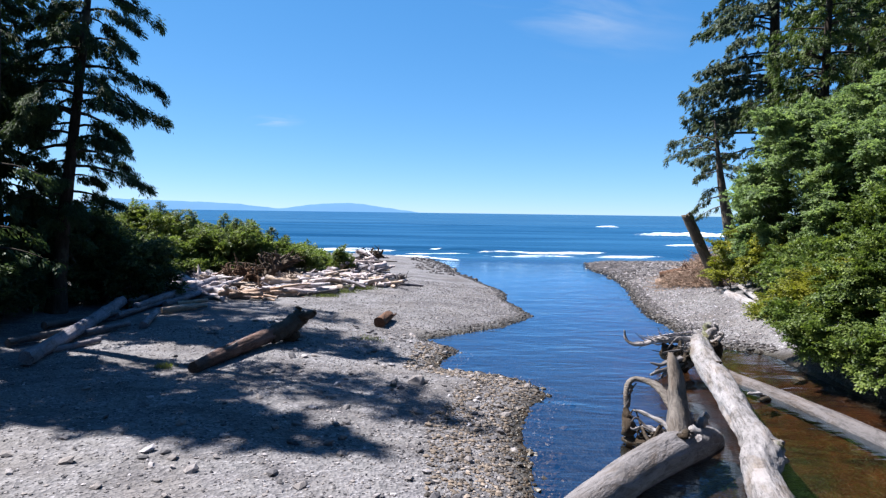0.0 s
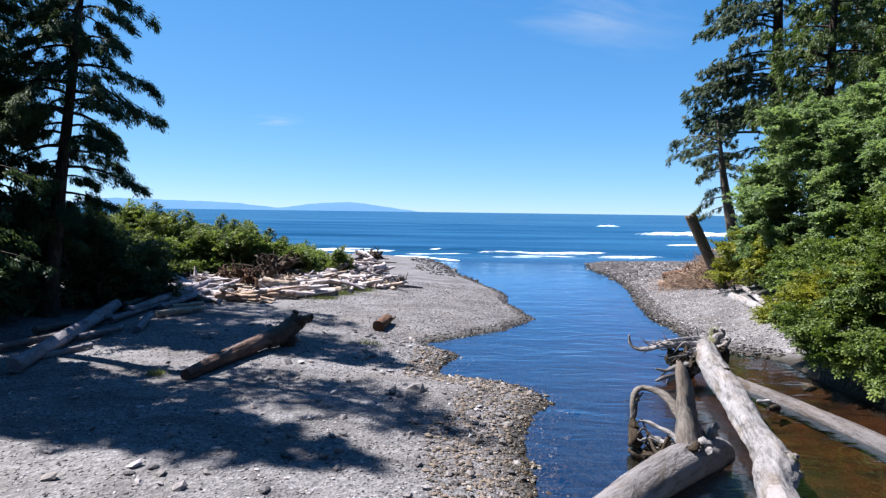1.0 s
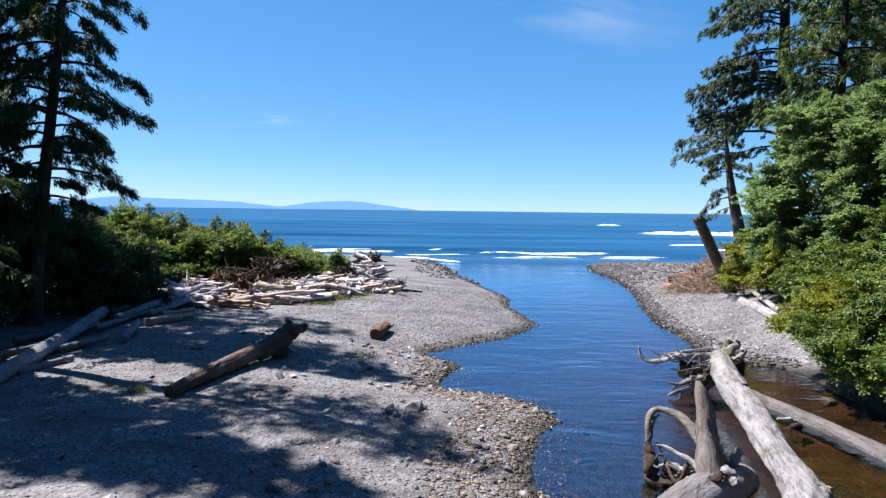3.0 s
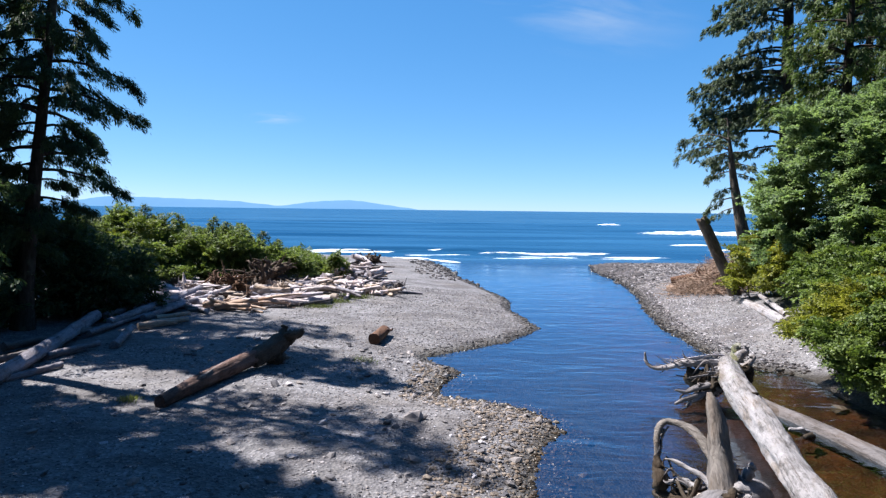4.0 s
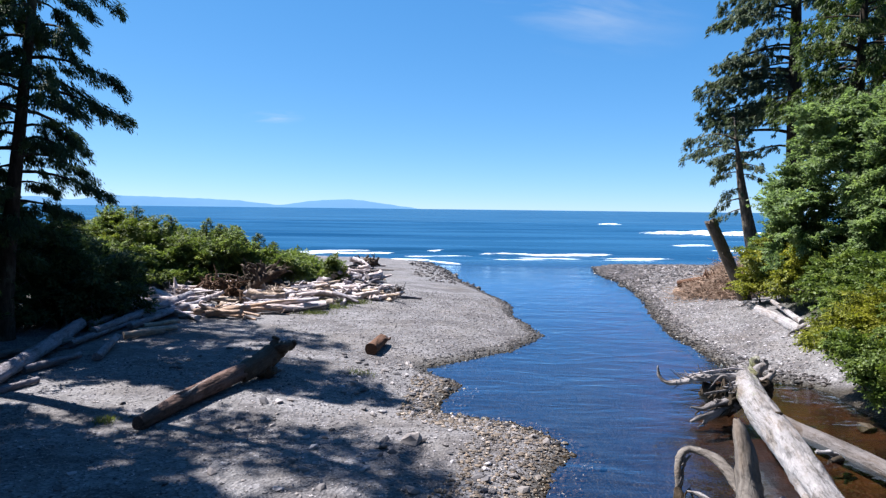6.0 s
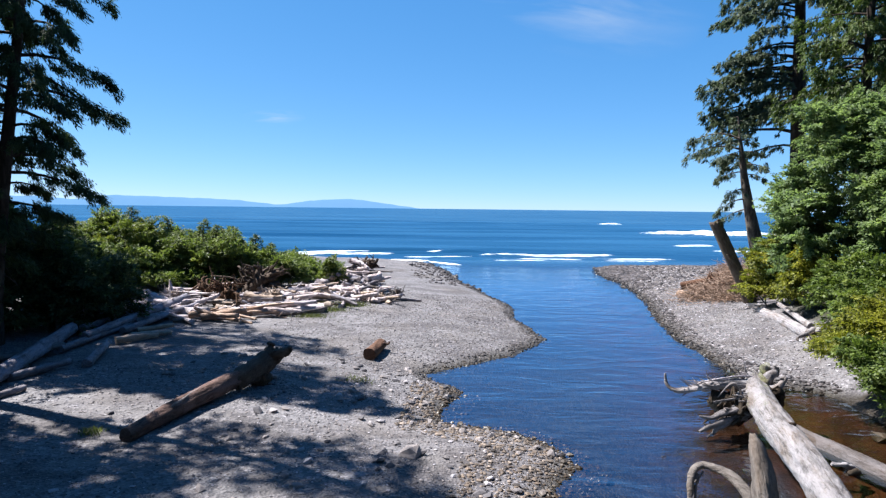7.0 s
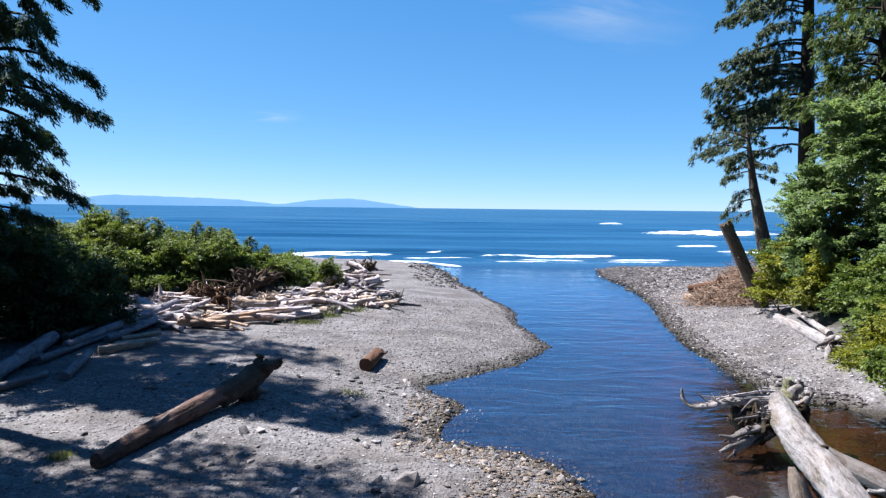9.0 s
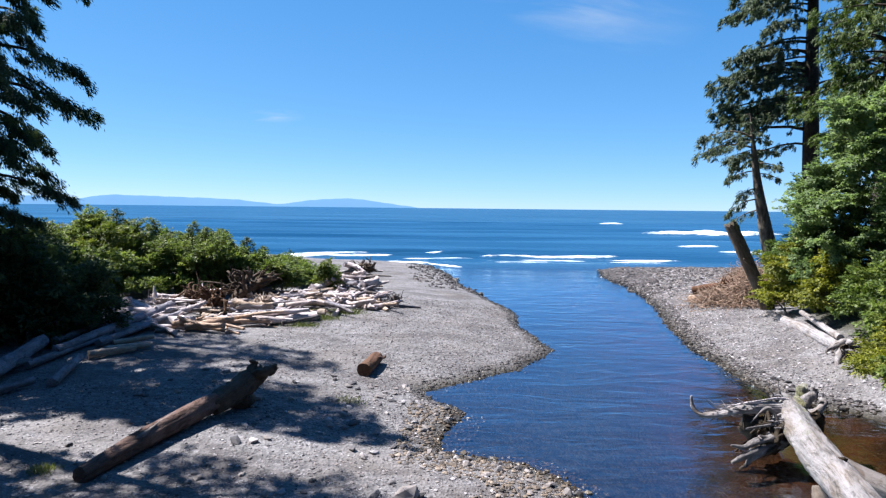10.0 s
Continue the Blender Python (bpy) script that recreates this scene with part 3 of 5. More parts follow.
# ---- surf ----
def breaker(x0, y0, x1, y1, deep, high, seed):
    """A line of broken wave: a low ridge of foam, its edges torn into flecks."""
    rng = np.random.default_rng(seed)
    n, m = max(30, int(abs(x1 - x0) * 5)), 15
    t = np.linspace(0, 1, n)
    env = np.clip(1 - np.abs(2 * t - 1) ** 4, 0, 1) ** 0.8
    lump = 0.75 + 0.3 * wavy(t * n * 0.2, t * 0, 0.5, seed) + 0.12 * wavy(t * n * 0.2, t * 0, 2.2, seed + 5)
    u = np.linspace(-1, 1, m)
    x = (x0 + (x1 - x0) * t)[:, None] + np.zeros((n, m))
    y = (y0 + (y1 - y0) * t + 0.25 * deep * wavy(t * n * 0.2, t * 0, 0.3, seed + 9))[:, None] + (deep * env * lump)[:, None] * u[None, :] * 0.6
    z = swell(x, y) + 0.01 + (high * env * lump)[:, None] * np.exp(-((u - 0.15) / 0.45) ** 2)[None, :] - 0.03 * np.abs(u)[None, :] ** 6 + rng.normal(0, 0.02 * high, (n, m))
    v = np.stack([x, y, z], -1).reshape(-1, 3)
    i, j = np.meshgrid(np.arange(n - 1), np.arange(m - 1), indexing="ij")
    f = np.stack([i * m + j, (i + 1) * m + j, (i + 1) * m + j + 1, i * m + j + 1], -1)
    me = mesh_of("breaking_wave", v, f.reshape(-1, 4), FOAM, True)
    thick = 0.72 * (env * (0.9 + 0.28 * wavy(t * n * 0.2, t * 0, 0.8, seed + 3)))[:, None] * (1 - np.abs(u)[None, :] ** 1.6)
    me.attributes.new("thick", "FLOAT", "POINT").data.foreach_set("value", thick.astype(np.float32).ravel())
    ob = new("breaking_wave", me)
    return tagged(ob, "white foaming breaker rolling in on the sea", "wave", "breakers", "stuff")


for k, (x0, y0, x1, y1, deep, high) in enumerate([
    (36.5, 151, 70, 149, 3.0, 0.95), (46.5, 247, 56, 243, 1.2, 0.6), (30.5, 104, 38, 104.5, 1.7, 0.4), (31.5, 92.3, 46, 91, 1.5, 0.3),
    (0.3, 80, 18.5, 82.8, 1.2, 0.3), (4.5, 76, 13, 77, 0.9, 0.1), (15.0, 78.5, 25, 79.5, 0.8, 0.14), (-24, 76.6, -8.0, 78.3, 1.9, 0.34), (-24, 81.5, -12, 82.5, 1.2, 0.25),
    (-13, 71.2, -3.2, 70.8, 2.3, 0.16), (-4.6, 70.6, -0.6, 66.9, 1.7, 0.12), (-30, 74.6, -12, 71.8, 1.4, 0.12), (-12, 86, -3, 87, 0.7, 0.12), (-8, 76.5, 1, 77.5, 0.6, 0.08), (2, 73.5, 9, 73.8, 0.45, 0.05), (14, 74.5, 21, 75, 0.5, 0.06)]):
    breaker(x0, y0, x1, y1, deep, high, k + 1)


# ---- trees ----
def conifer(name, base, tall, radius, label, lean=(0, 0), start=0.25, reach=3.5, droop=0.32, branches=90, dense=24, seed=0, mat=None, wood=None,
            blade=(0.25, 0.055), full=0.25, limbs=(), sparse=0.0, group="", side=None, hang=0.7, flat=1.0, fine=24, split=True, wide=0.26, loose=0.045):
    """A spruce or hemlock: bare lower trunk, drooping boughs, sprays of needles hanging from them."""
    rng = np.random.default_rng(seed)
    mat, wood = mat or NEEDLES, wood or BARK
    base = np.array(base, float)
    top = new(name)
    top.location = base
    tagged(top, label, "tree", group)
    u = np.linspace(0, 1, 14)
    line = np.stack([lean[0] * u + 0.12 * np.sin(u * 5 + seed), lean[1] * u + 0.1 * np.sin(u * 4 + 2 * seed), tall * u], 1)
    rad = radius * (1 - u) ** 0.85 + 0.02 + radius * 0.5 * np.exp(-u * tall / 0.5)
    v, f, s = tube(line, rad, 26, 12, 0.06, seed)
    part("trunk", mesh_of("trunk", v, f, wood, s), top)
    wood_bits, pv, lie = [], [], []
    plan = []
    for i in range(branches):
        h = start + (1 - start) * ((i + rng.uniform(0, 1)) / branches) ** 0.9
        w = min(1.0, (1 - h) / (1 - start) * 1.25 + 0.08) ** 0.8 * min(1.0, full + 2.2 * (h - start))
        if rng.uniform() < sparse:
            continue
        az = i * 2.399 + rng.normal(0, 0.35)
        if side is not None and rng.uniform() < 0.5:
            az = side + rng.normal(0, 0.6)
        plan.append((h, az, reach * w * rng.uniform(0.65, 1.15), rng.uniform(0.0, 0.22), droop * rng.uniform(0.7, 1.3)))
    plan += list(limbs)
    for i, (h, az, long, rise, fall) in enumerate(plan):
        at = np.array([np.interp(h, u, line[:, k]) for k in range(3)])
        way = np.array([np.cos(az), np.sin(az) * flat, 0.0])
        side_way = np.array([-way[1], way[0], 0.0])
        bend = rng.normal(0, 0.12)

        def spot(t):
            t = np.asarray(t)[:, None]
            return at + way * long * t + side_way * bend * long * t**2 + np.array([0, 0, 1.0]) * long * (rise * 2 * t - (fall + rise) * t**2 + 0.12 * fall * t**4)

        wood_bits.append(tube(spot(np.linspace(0, 1, 6)), np.linspace(0.016 * long + 0.02, 0.008, 6), 6, 4, 0.05, i))
        k = max(3, int(dense * 0.3 * long * rng.uniform(0.7, 1.2)))
        t = rng.uniform(0, 1, k) ** 0.7 * 0.84 + 0.16
        lat = rng.uniform(-1, 1, k) * (wide * long * (1.06 - t) + 0.05)
        p = spot(t) + side_way * lat[:, None] + way * (np.abs(lat) * 0.5)[:, None]
        p[:, 2] += rng.normal(0, loose * long, k) - np.abs(lat) * 0.3
        d = way * 0.6 + side_way * np.sign(lat)[:, None] * 0.4 + np.array([0, 0, -hang])
        hung = rng.uniform(0.12, 0.5, k) * np.clip(long / 3, 0.35, 1)
        for q in range(fine):
            s = rng.uniform(0, 1, (k, 1))
            pv.append(p + d * s * hung[:, None] * 1.2 + rng.normal(0, 0.06, p.shape))
            lie.append(d + np.array([0, 0, -0.3 * hang]) * s)
    if split:
        for v, f, s in wood_bits:
            part("branch", mesh_of("branch", v, f, wood, s), top)
    else:
        v, f, s = merged(wood_bits)
        tagged(part("branchwork", mesh_of("branchwork", v, f, wood, s), top), kind="stuff")
    p, d = np.vstack(pv), np.vstack(lie)
    v, f = leaves(p, blade[0], blade[1], rng, d, None, 0.34)
    part("crown", mesh_of("crown", v, f, mat), top)
    return top


def boughs(lobes, rng, size, cover, per):
    """Leaf places on many small domed sprays round the lumps (x, y, z, wide, high): places, ways they point, ways they face."""
    place, point, face = [], [], []
    for x, y, z, wide, high in lobes:
        m = max(5, int(cover * 4.2 * (wide * wide + 2 * wide * high) / (2.2 * size * size)))
        d = unit(rng.normal(size=(m, 3)))
        d[:, 2] = np.where(d[:, 2] < -0.45, -d[:, 2], d[:, 2])
        heart = np.array([x, y, z]) + d * np.array([wide, wide, high]) * rng.uniform(0.45, 1.12, (m, 1))
        heart[:, 2] = np.maximum(heart[:, 2], 0.05)
        for c, o in zip(heart, d):
            long = size * rng.uniform(0.55, 1.5)
            a = unit(np.array([o[0], o[1], 0.0]) + rng.normal(0, 0.35, 3) + np.array([0, 0, 0.35 * o[2]]))
            b = unit(np.cross(np.array([0, 0, 1.0]), a))
            up = np.cross(a, b)
            k = max(6, int(per * long * long))
            r, q = np.sqrt(rng.uniform(0, 1, k))[:, None], rng.uniform(0, 6.3, k)[:, None]
            r = r * (0.75 + 0.3 * np.sin(3 * q + x * 7 + c[2] * 5))
            ring = a * np.cos(q) + 0.7 * b * np.sin(q)
            place.append(c + long * (ring * r + up * (0.3 * (1 - r * r) - 0.15)) + rng.normal(0, 0.09 * long, (k, 3)))
            point.append(ring * 0.9 + a * 0.4 - up * 0.25)
            face.append(up + 0.8 * r * ring)
    return np.vstack(place), np.vstack(point), np.vstack(face)


def broadleaf(name, base, lobes, label, seed, mat, leaf=(0.15, 0.11), size=0.45, cover=1.0, per=480, stems=5, stem_r=0.09, wood=None, category="tree", group=""):
    """A leafy tree or shrub: stems that fork up into lumps; the leaves sit in small domed sprays with gaps between."""
    rng = np.random.default_rng(seed)
    base = np.array(base, float)
    top = new(name)
    top.location = base
    tagged(top, label, category, group)
    wood = wood or ALDER_BARK
    for i in range(stems):
        lobe = np.array(lobes[i % len(lobes)][:3])
        foot = np.array([rng.normal(0, 0.25), rng.normal(0, 0.25), -0.25])
        mid = foot * 0.5 + lobe * 0.5 + rng.normal(0, 0.15, 3)
        v, f, s = tube([foot, mid, lobe], [stem_r, stem_r * 0.65, stem_r * 0.25], 8, 6, 0.06, seed + i)
        part("stem", mesh_of("stem", v, f, wood, s), top)
        for _ in range(3):
            tip = lobe + rng.normal(0, 0.5, 3) * np.array([lobes[i % len(lobes)][3]] * 2 + [lobes[i % len(lobes)][4]]) * 0.8
            v, f, s = tube([mid * 0.4 + lobe * 0.6, tip], [stem_r * 0.35, 0.01], 4, 4, 0.05, seed + i)
            part("twig", mesh_of("twig", v, f, wood, s), top)
    p, d, w = boughs(lobes, rng, size, cover, per)
    v, f = leaves(p, leaf[0], leaf[1], rng, d, w, 0.4)
    part("crown", mesh_of("crown", v, f, mat), top)
    return top


def on_ground(x, y, sink=0.1):
    return (x, y, z_at(x, y) - sink)


# ---- trees by the beach, on the sun's side ----
# most stand out of view, placed for the shade they cast on the beach
for k, (x, y, tall, r, lean, start, reach, many, thick, words) in enumerate([
    (-15.9, 25.3, 18.5, 0.26, (2.0, 0), 0.17, 3.7, 90, 44, "dark backlit spruce with drooping boughs and a bare lower trunk"),
    (-15.45, 21.0, 22.6, 0.3, (1.1, -0.5), 0.55, 3.2, 80, 24, "tall dark spruce with a thick bare trunk and ragged boughs"),
    (-17.4, 18.4, 23, 0.34, (0.8, 0.05), 0.26, 3.1, 130, 40, "tall dark spruce with broad drooping boughs"),
    (-24.0, 29.6, 31, 0.4, (0.2, 0.4), 0.26, 3.7, 130, 28, "very tall dark spruce inside the wood"),
    (-25.0, 33.8, 30, 0.38, (0.2, 0), 0.3, 4.0, 96, 22, "very tall dark spruce behind the beach shrubs"),
    (-21.0, 18.9, 26, 0.32, (0.5, 0.1), 0.26, 3.3, 120, 30, "tall dark spruce inside the wood"),
    (-27.0, 20.5, 21, 0.34, (0.4, 0), 0.3, 3.6, 60, 18, "tall dark spruce deep in the wood"),
    (-19.6, 26.4, 16, 0.2, (0.0, 0), 0.3, 2.1, 60, 30, "backlit spruce with dense drooping boughs"),
    (-18.7, 20.4, 13, 0.18, (0.2, 0), 0.12, 2.4, 90, 30, "dense young spruce at the edge of the wood"),
    (-18.2, 25.1, 17, 0.2, (0.0, 0), 0.12, 2.1, 100, 40, "dense young spruce beside the dark bushes"),
]):
    # flat narrows the first crowns in depth to trim their shade
    conifer("spruce_tree", on_ground(x, y), tall, r, words, lean, start, reach, 0.42, many, thick, 11 + k, full=0.4 if k < 1 else 0.55, sparse=0.05, group="spruces by the beach", blade=(0.17, 0.035) if k < 1 else (0.3, 0.08) if k > 1 else (0.2, 0.06), fine=60 if k < 1 else 16, wide=0.19 if k < 1 else 0.26, loose=0.035 if k < 1 else 0.045, flat=(0.8, 0.75, 0.84)[k] if k < 3 else 1.0,
            limbs=[(0.13, 0.2, 2.0, 0.1, 0.4), (0.16, 1.2, 2.0, 0.1, 0.4), (0.2, 5.5, 1.6, 0.1, 0.4), (0.22, 2.6, 2.2, 0.1, 0.4), (0.25, 0.6, 1.8, 0.1, 0.4), (0.18, 3.6, 2.2, 0.1, 0.4)] if k == 1 else ())


# ---- unseen spruces added behind and beside the viewer to cut skylight ----
skylight_blocker = conifer("spruce_tree", on_ground(-20, 11.5), 24, 0.36, "tall unseen spruce added to cut skylight", (0.4, 0.2), 0.15, 3.6, 0.4, 80, 20, 71, full=0.8, group="spruces round the clearing", blade=(0.6, 0.16), fine=10, split=False)
for k, (x, y) in enumerate([(-26, 9), (-30, 16), (-33, 25), (-19, 4), (-15, -1), (-9.5, -5), (-4, -8.5), (2, -9), (8, -7), (14, -2.5), (18, 3), (20, 9.5), (-36, 32),
                         (-34, 10), (-38, 19), (-41, 27), (-32, 5), (-40, 12), (-12, -9), (-6, -13), (0, -14), (6, -13), (12, -9), (-20, -4), (-26, 1), (-43, 36), (20, -6), (25, 3), (27, 12)]):
    copy_thing(skylight_blocker, pose(*on_ground(x, y), 0, 0, 37 * k) @ Matrix.Scale(1.0 if k < 13 else 1.25, 4))


# ---- wood on the far bank of the creek ----
conifer("sitka_spruce", on_ground(20.5, 50.2), 11.5, 0.56, "leaning old spruce with a bare trunk and small ragged crown", (-2.1, 0), 0.62, 2.0, 0.35, 15, 36, 21, wood=SITKA, full=1.0, mat=SEA_NEEDLES, group="old spruces on the bank",
        limbs=[(0.5, 3.3, 2.4, 0.05, 0.5), (0.44, 2.7, 2.0, 0.0, 0.6), (0.56, 3.8, 2.2, 0.1, 0.5), (0.8, 3.0, 3.6, 0.2, 0.4), (0.86, 3.4, 3.8, 0.25, 0.4), (0.75, 3.7, 3.0, 0.2, 0.4)])
conifer("sitka_spruce", on_ground(26.6, 57), 36, 0.75, "huge old spruce with long arching limbs over the beach", (-1.5, 0), 0.34, 6.6, 0.3, 120, 30, 22, full=0.9, mat=SEA_NEEDLES, group="old spruces on the bank", side=3.2, sparse=0.2,
        blade=(0.36, 0.085), limbs=[(0.32, 3.15, 8.0, 0.14, 0.4), (0.35, 3.3, 6.6, 0.18, 0.34), (0.29, 3.0, 5.4, 0.12, 0.5), (0.38, 3.1, 7.4, 0.12, 0.3), (0.42, 3.25, 6.8, 0.1, 0.3), (0.46, 2.95, 6.2, 0.1, 0.3)])
conifer("hemlock_tree", on_ground(21.6, 41), 25, 0.4, "tall hemlock with light green tiered boughs", (-0.3, 0), 0.3, 3.8, 0.26, 110, 28, 23, HEMLOCK, full=0.8, group="conifers on the bank", side=3.6)
conifer("hemlock_tree", on_ground(26.5, 45), 28, 0.5, "tall dark hemlock in the thick of the wood", (0, 0), 0.2, 4.4, 0.28, 110, 24, 24, full=0.9, group="conifers on the bank")
conifer("hemlock_tree", on_ground(25.0, 37), 26, 0.42, "tall hemlock with dense green boughs", (0, 0), 0.22, 4.0, 0.28, 110, 26, 25, HEMLOCK, full=0.9, group="conifers on the bank")
conifer("hemlock_tree", on_ground(31, 40), 27, 0.45, "tall hemlock inside the wood", (0, 0), 0.15, 4.4, 0.28, 90, 22, 26, mat=SEA_NEEDLES, full=0.9, group="conifers on the bank")
conifer("hemlock_tree", on_ground(32, 50), 30, 0.5, "tall dark hemlock at the back of the wood", (0, 0), 0.15, 4.6, 0.28, 90, 20, 27, mat=SEA_NEEDLES, full=0.9, group="conifers on the bank")
conifer("hemlock_tree", on_ground(28.5, 51), 29, 0.45, "tall dark hemlock behind the old spruces", (0, 0), 0.25, 4.2, 0.28, 100, 22, 29, mat=SEA_NEEDLES, full=0.9, group="conifers on the bank", blade=(0.34, 0.09))
conifer("hemlock_tree", on_ground(29, 44), 30, 0.45, "tall dark hemlock deep in the wood", (0, 0), 0.15, 4.4, 0.28, 100, 22, 30, mat=SEA_NEEDLES, full=0.9, group="conifers on the bank", blade=(0.34, 0.09))
conifer("hemlock_tree", on_ground(24.5, 30), 22, 0.4, "tall hemlock behind the alders", (0, 0), 0.25, 3.8, 0.28, 90, 24, 28, HEMLOCK, full=0.9, group="conifers on the bank")

def alder_lobes(tall, wide, count, seed):
    """Leafy lumps spread evenly through a tall egg-shaped crown, uneven at its edge."""
    rng = np.random.default_rng(seed)
    out = []
    for k in range(count):
        z = tall * (0.1 + 0.84 * ((k + rng.uniform(0, 1)) / count))
        room = wide * (0.45 + 0.75 * math.sin(math.pi * min(1.0, 0.2 + 0.8 * z / tall)) ** 0.8) * rng.uniform(0.75, 1.1)
        a, r = k * 2.4 + rng.normal(0, 0.4), room * math.sqrt(rng.uniform(0.1, 1))
        out.append((r * math.cos(a), 0.8 * r * math.sin(a), z, rng.uniform(0.4, 0.85), rng.uniform(0.3, 0.65)))
    return out


for k, (x, y, tall, wide, count, words) in enumerate([
    (15.9, 32.8, 9.0, 2.4, 38, "bushy green alder with light leaves and gaps of sky"), (19.4, 30.5, 9.2, 2.2, 34, "bushy green alder in full summer leaf"),
    (17.8, 27.2, 7.2, 2.0, 30, "young alder with pale stems and green leaves"), (22, 26, 7.0, 2.2, 26, "young alder at the edge of the wood"),
    (15.6, 35.0, 6.0, 1.7, 20, "young alder behind the leaning snag"), (16.6, 29.6, 7.4, 1.9, 26, "young alder with dense light leaves"), (20.0, 35.2, 9.6, 2.0, 26, "bushy alder below the hemlocks")]):
    broadleaf("alder_tree", on_ground(x, y), alder_lobes(tall, wide, int(count * 1.9), 41 + k), words, 41 + k, ALDER, (0.12, 0.085), 0.26, 0.95, 640, 9, 0.08, group="alders on the bank")
for k, (x, y, lobes, words) in enumerate([
    (12.25, 23.3, [(-1.9, -0.4, 1.35, 0.6, 0.35), (-1.5, 0.1, 1.1, 0.6, 0.4), (-1.4, -0.9, 1.3, 0.6, 0.35), (-0.7, -1.0, 1.6, 0.8, 0.5), (-1.2, 0.3, 1.5, 0.7, 0.45), (-0.7, 0.1, 1.8, 0.9, 0.6), (0.2, 0.2, 2.2, 1.1, 0.7), (1.2, 0.0, 2.4, 1.2, 0.8), (0.3, 0.2, 1.8, 1.0, 0.8), (1.4, -0.2, 1.8, 1.2, 1.0)], "dense yellow-green spruce bush hanging over the creek"),
    (12.35, 20.7, [(-2.0, 1.1, 1.5, 0.7, 0.4), (-2.1, -0.7, 1.25, 0.7, 0.4), (-1.9, 0.5, 1.4, 0.7, 0.45), (-1.5, 0.3, 0.9, 0.9, 0.7), (-1.6, -0.6, 0.7, 0.8, 0.6), (-1.0, -1.2, 0.7, 0.9, 0.7), (-0.9, -0.2, 1.7, 1.0, 0.8), (-0.2, 0, 2.6, 1.2, 1.0), (0.9, 0.2, 3.4, 1.3, 1.1), (1.6, -0.4, 2.4, 1.3, 1.1), (0.2, -0.8, 1.7, 1.1, 0.8), (0.6, -1.2, 0.9, 1.0, 0.8)], "dense green bush on the creek bank"),
    (12.9, 17.7, [(-2.0, 0.6, 1.3, 0.8, 0.5), (-1.6, 0, 0.8, 1.0, 0.7), (-0.9, 0, 1.6, 1.1, 0.9), (0.2, 0, 2.5, 1.3, 1.2), (1.5, 0, 3.0, 1.4, 1.3), (-0.8, -1.0, 0.8, 1.0, 0.8), (-0.4, 0.9, 1.2, 1.1, 1.0)], "dense green bush on the creek bank"),
    (14.4, 24.6, [(-0.6, 0, 1.9, 1.3, 1.1), (0.5, 0, 3.2, 1.4, 1.2), (0, 0, 0.9, 1.3, 0.9), (1.4, 0, 4.2, 1.3, 1.1)], "tall green shrub before the alders"),
    (14.8, 36.0, [(-1.0, -0.3, 0.8, 0.9, 0.7), (-0.6, 0, 1.8, 1.0, 0.9), (0.3, 0, 2.6, 1.1, 0.8), (1.2, -0.3, 2.0, 1.3, 1.1), (0.2, -0.8, 0.9, 1.1, 0.8), (1.4, 0.2, 3.0, 1.0, 0.7)], "yellow-green shrub at the top of the beach"),
    (15.0, 32.6, [(-1.0, -0.3, 0.8, 1.1, 0.8), (0, 0, 1.7, 1.2, 1.0), (0.9, -0.6, 1.1, 1.1, 0.9)], "yellow-green shrub at the top of the beach"),
    (17.6, 40.0, [(-0.6, 0, 1.4, 1.5, 1.2), (1.0, 0, 2.4, 1.6, 1.4)], "green shrub at the foot of the spruces"),
    (20.2, 47.0, [(-0.6, 0, 1.4, 1.7, 1.3), (1.2, 0, 2.2, 1.8, 1.5)], "green shrub at the foot of the spruces"),
    (14.6, 29.4, [(-0.9, -0.4, 0.9, 1.0, 0.8), (0.1, 0, 1.6, 1.2, 1.0), (1.0, -0.4, 1.0, 1.1, 0.9)], "green shrub behind the bank logs"),
    (13.4, 26.4, [(-0.5, -0.3, 1.1, 0.9, 0.8), (0.3, 0, 2.0, 1.1, 1.0), (1.0, -0.4, 1.2, 1.1, 0.9)], "green shrub behind the bank logs"),
]):
    broadleaf("bush", (x, y, (0.45, 0.35, 0.35)[k]) if k < 3 else on_ground(x, y, 0.05), lobes, words, 60 + k, GOLDEN if k in (0, 4, 5) else BUSH, (0.1, 0.045) if k == 0 else (0.09, 0.065) if k < 3 else (0.12, 0.085), 0.27 if k < 3 else 0.36, 1.25, 1150 if k < 3 else 620, 4, 0.04, wood=BARK if k < 3 else None, category="bush", group="bushes on the bank")

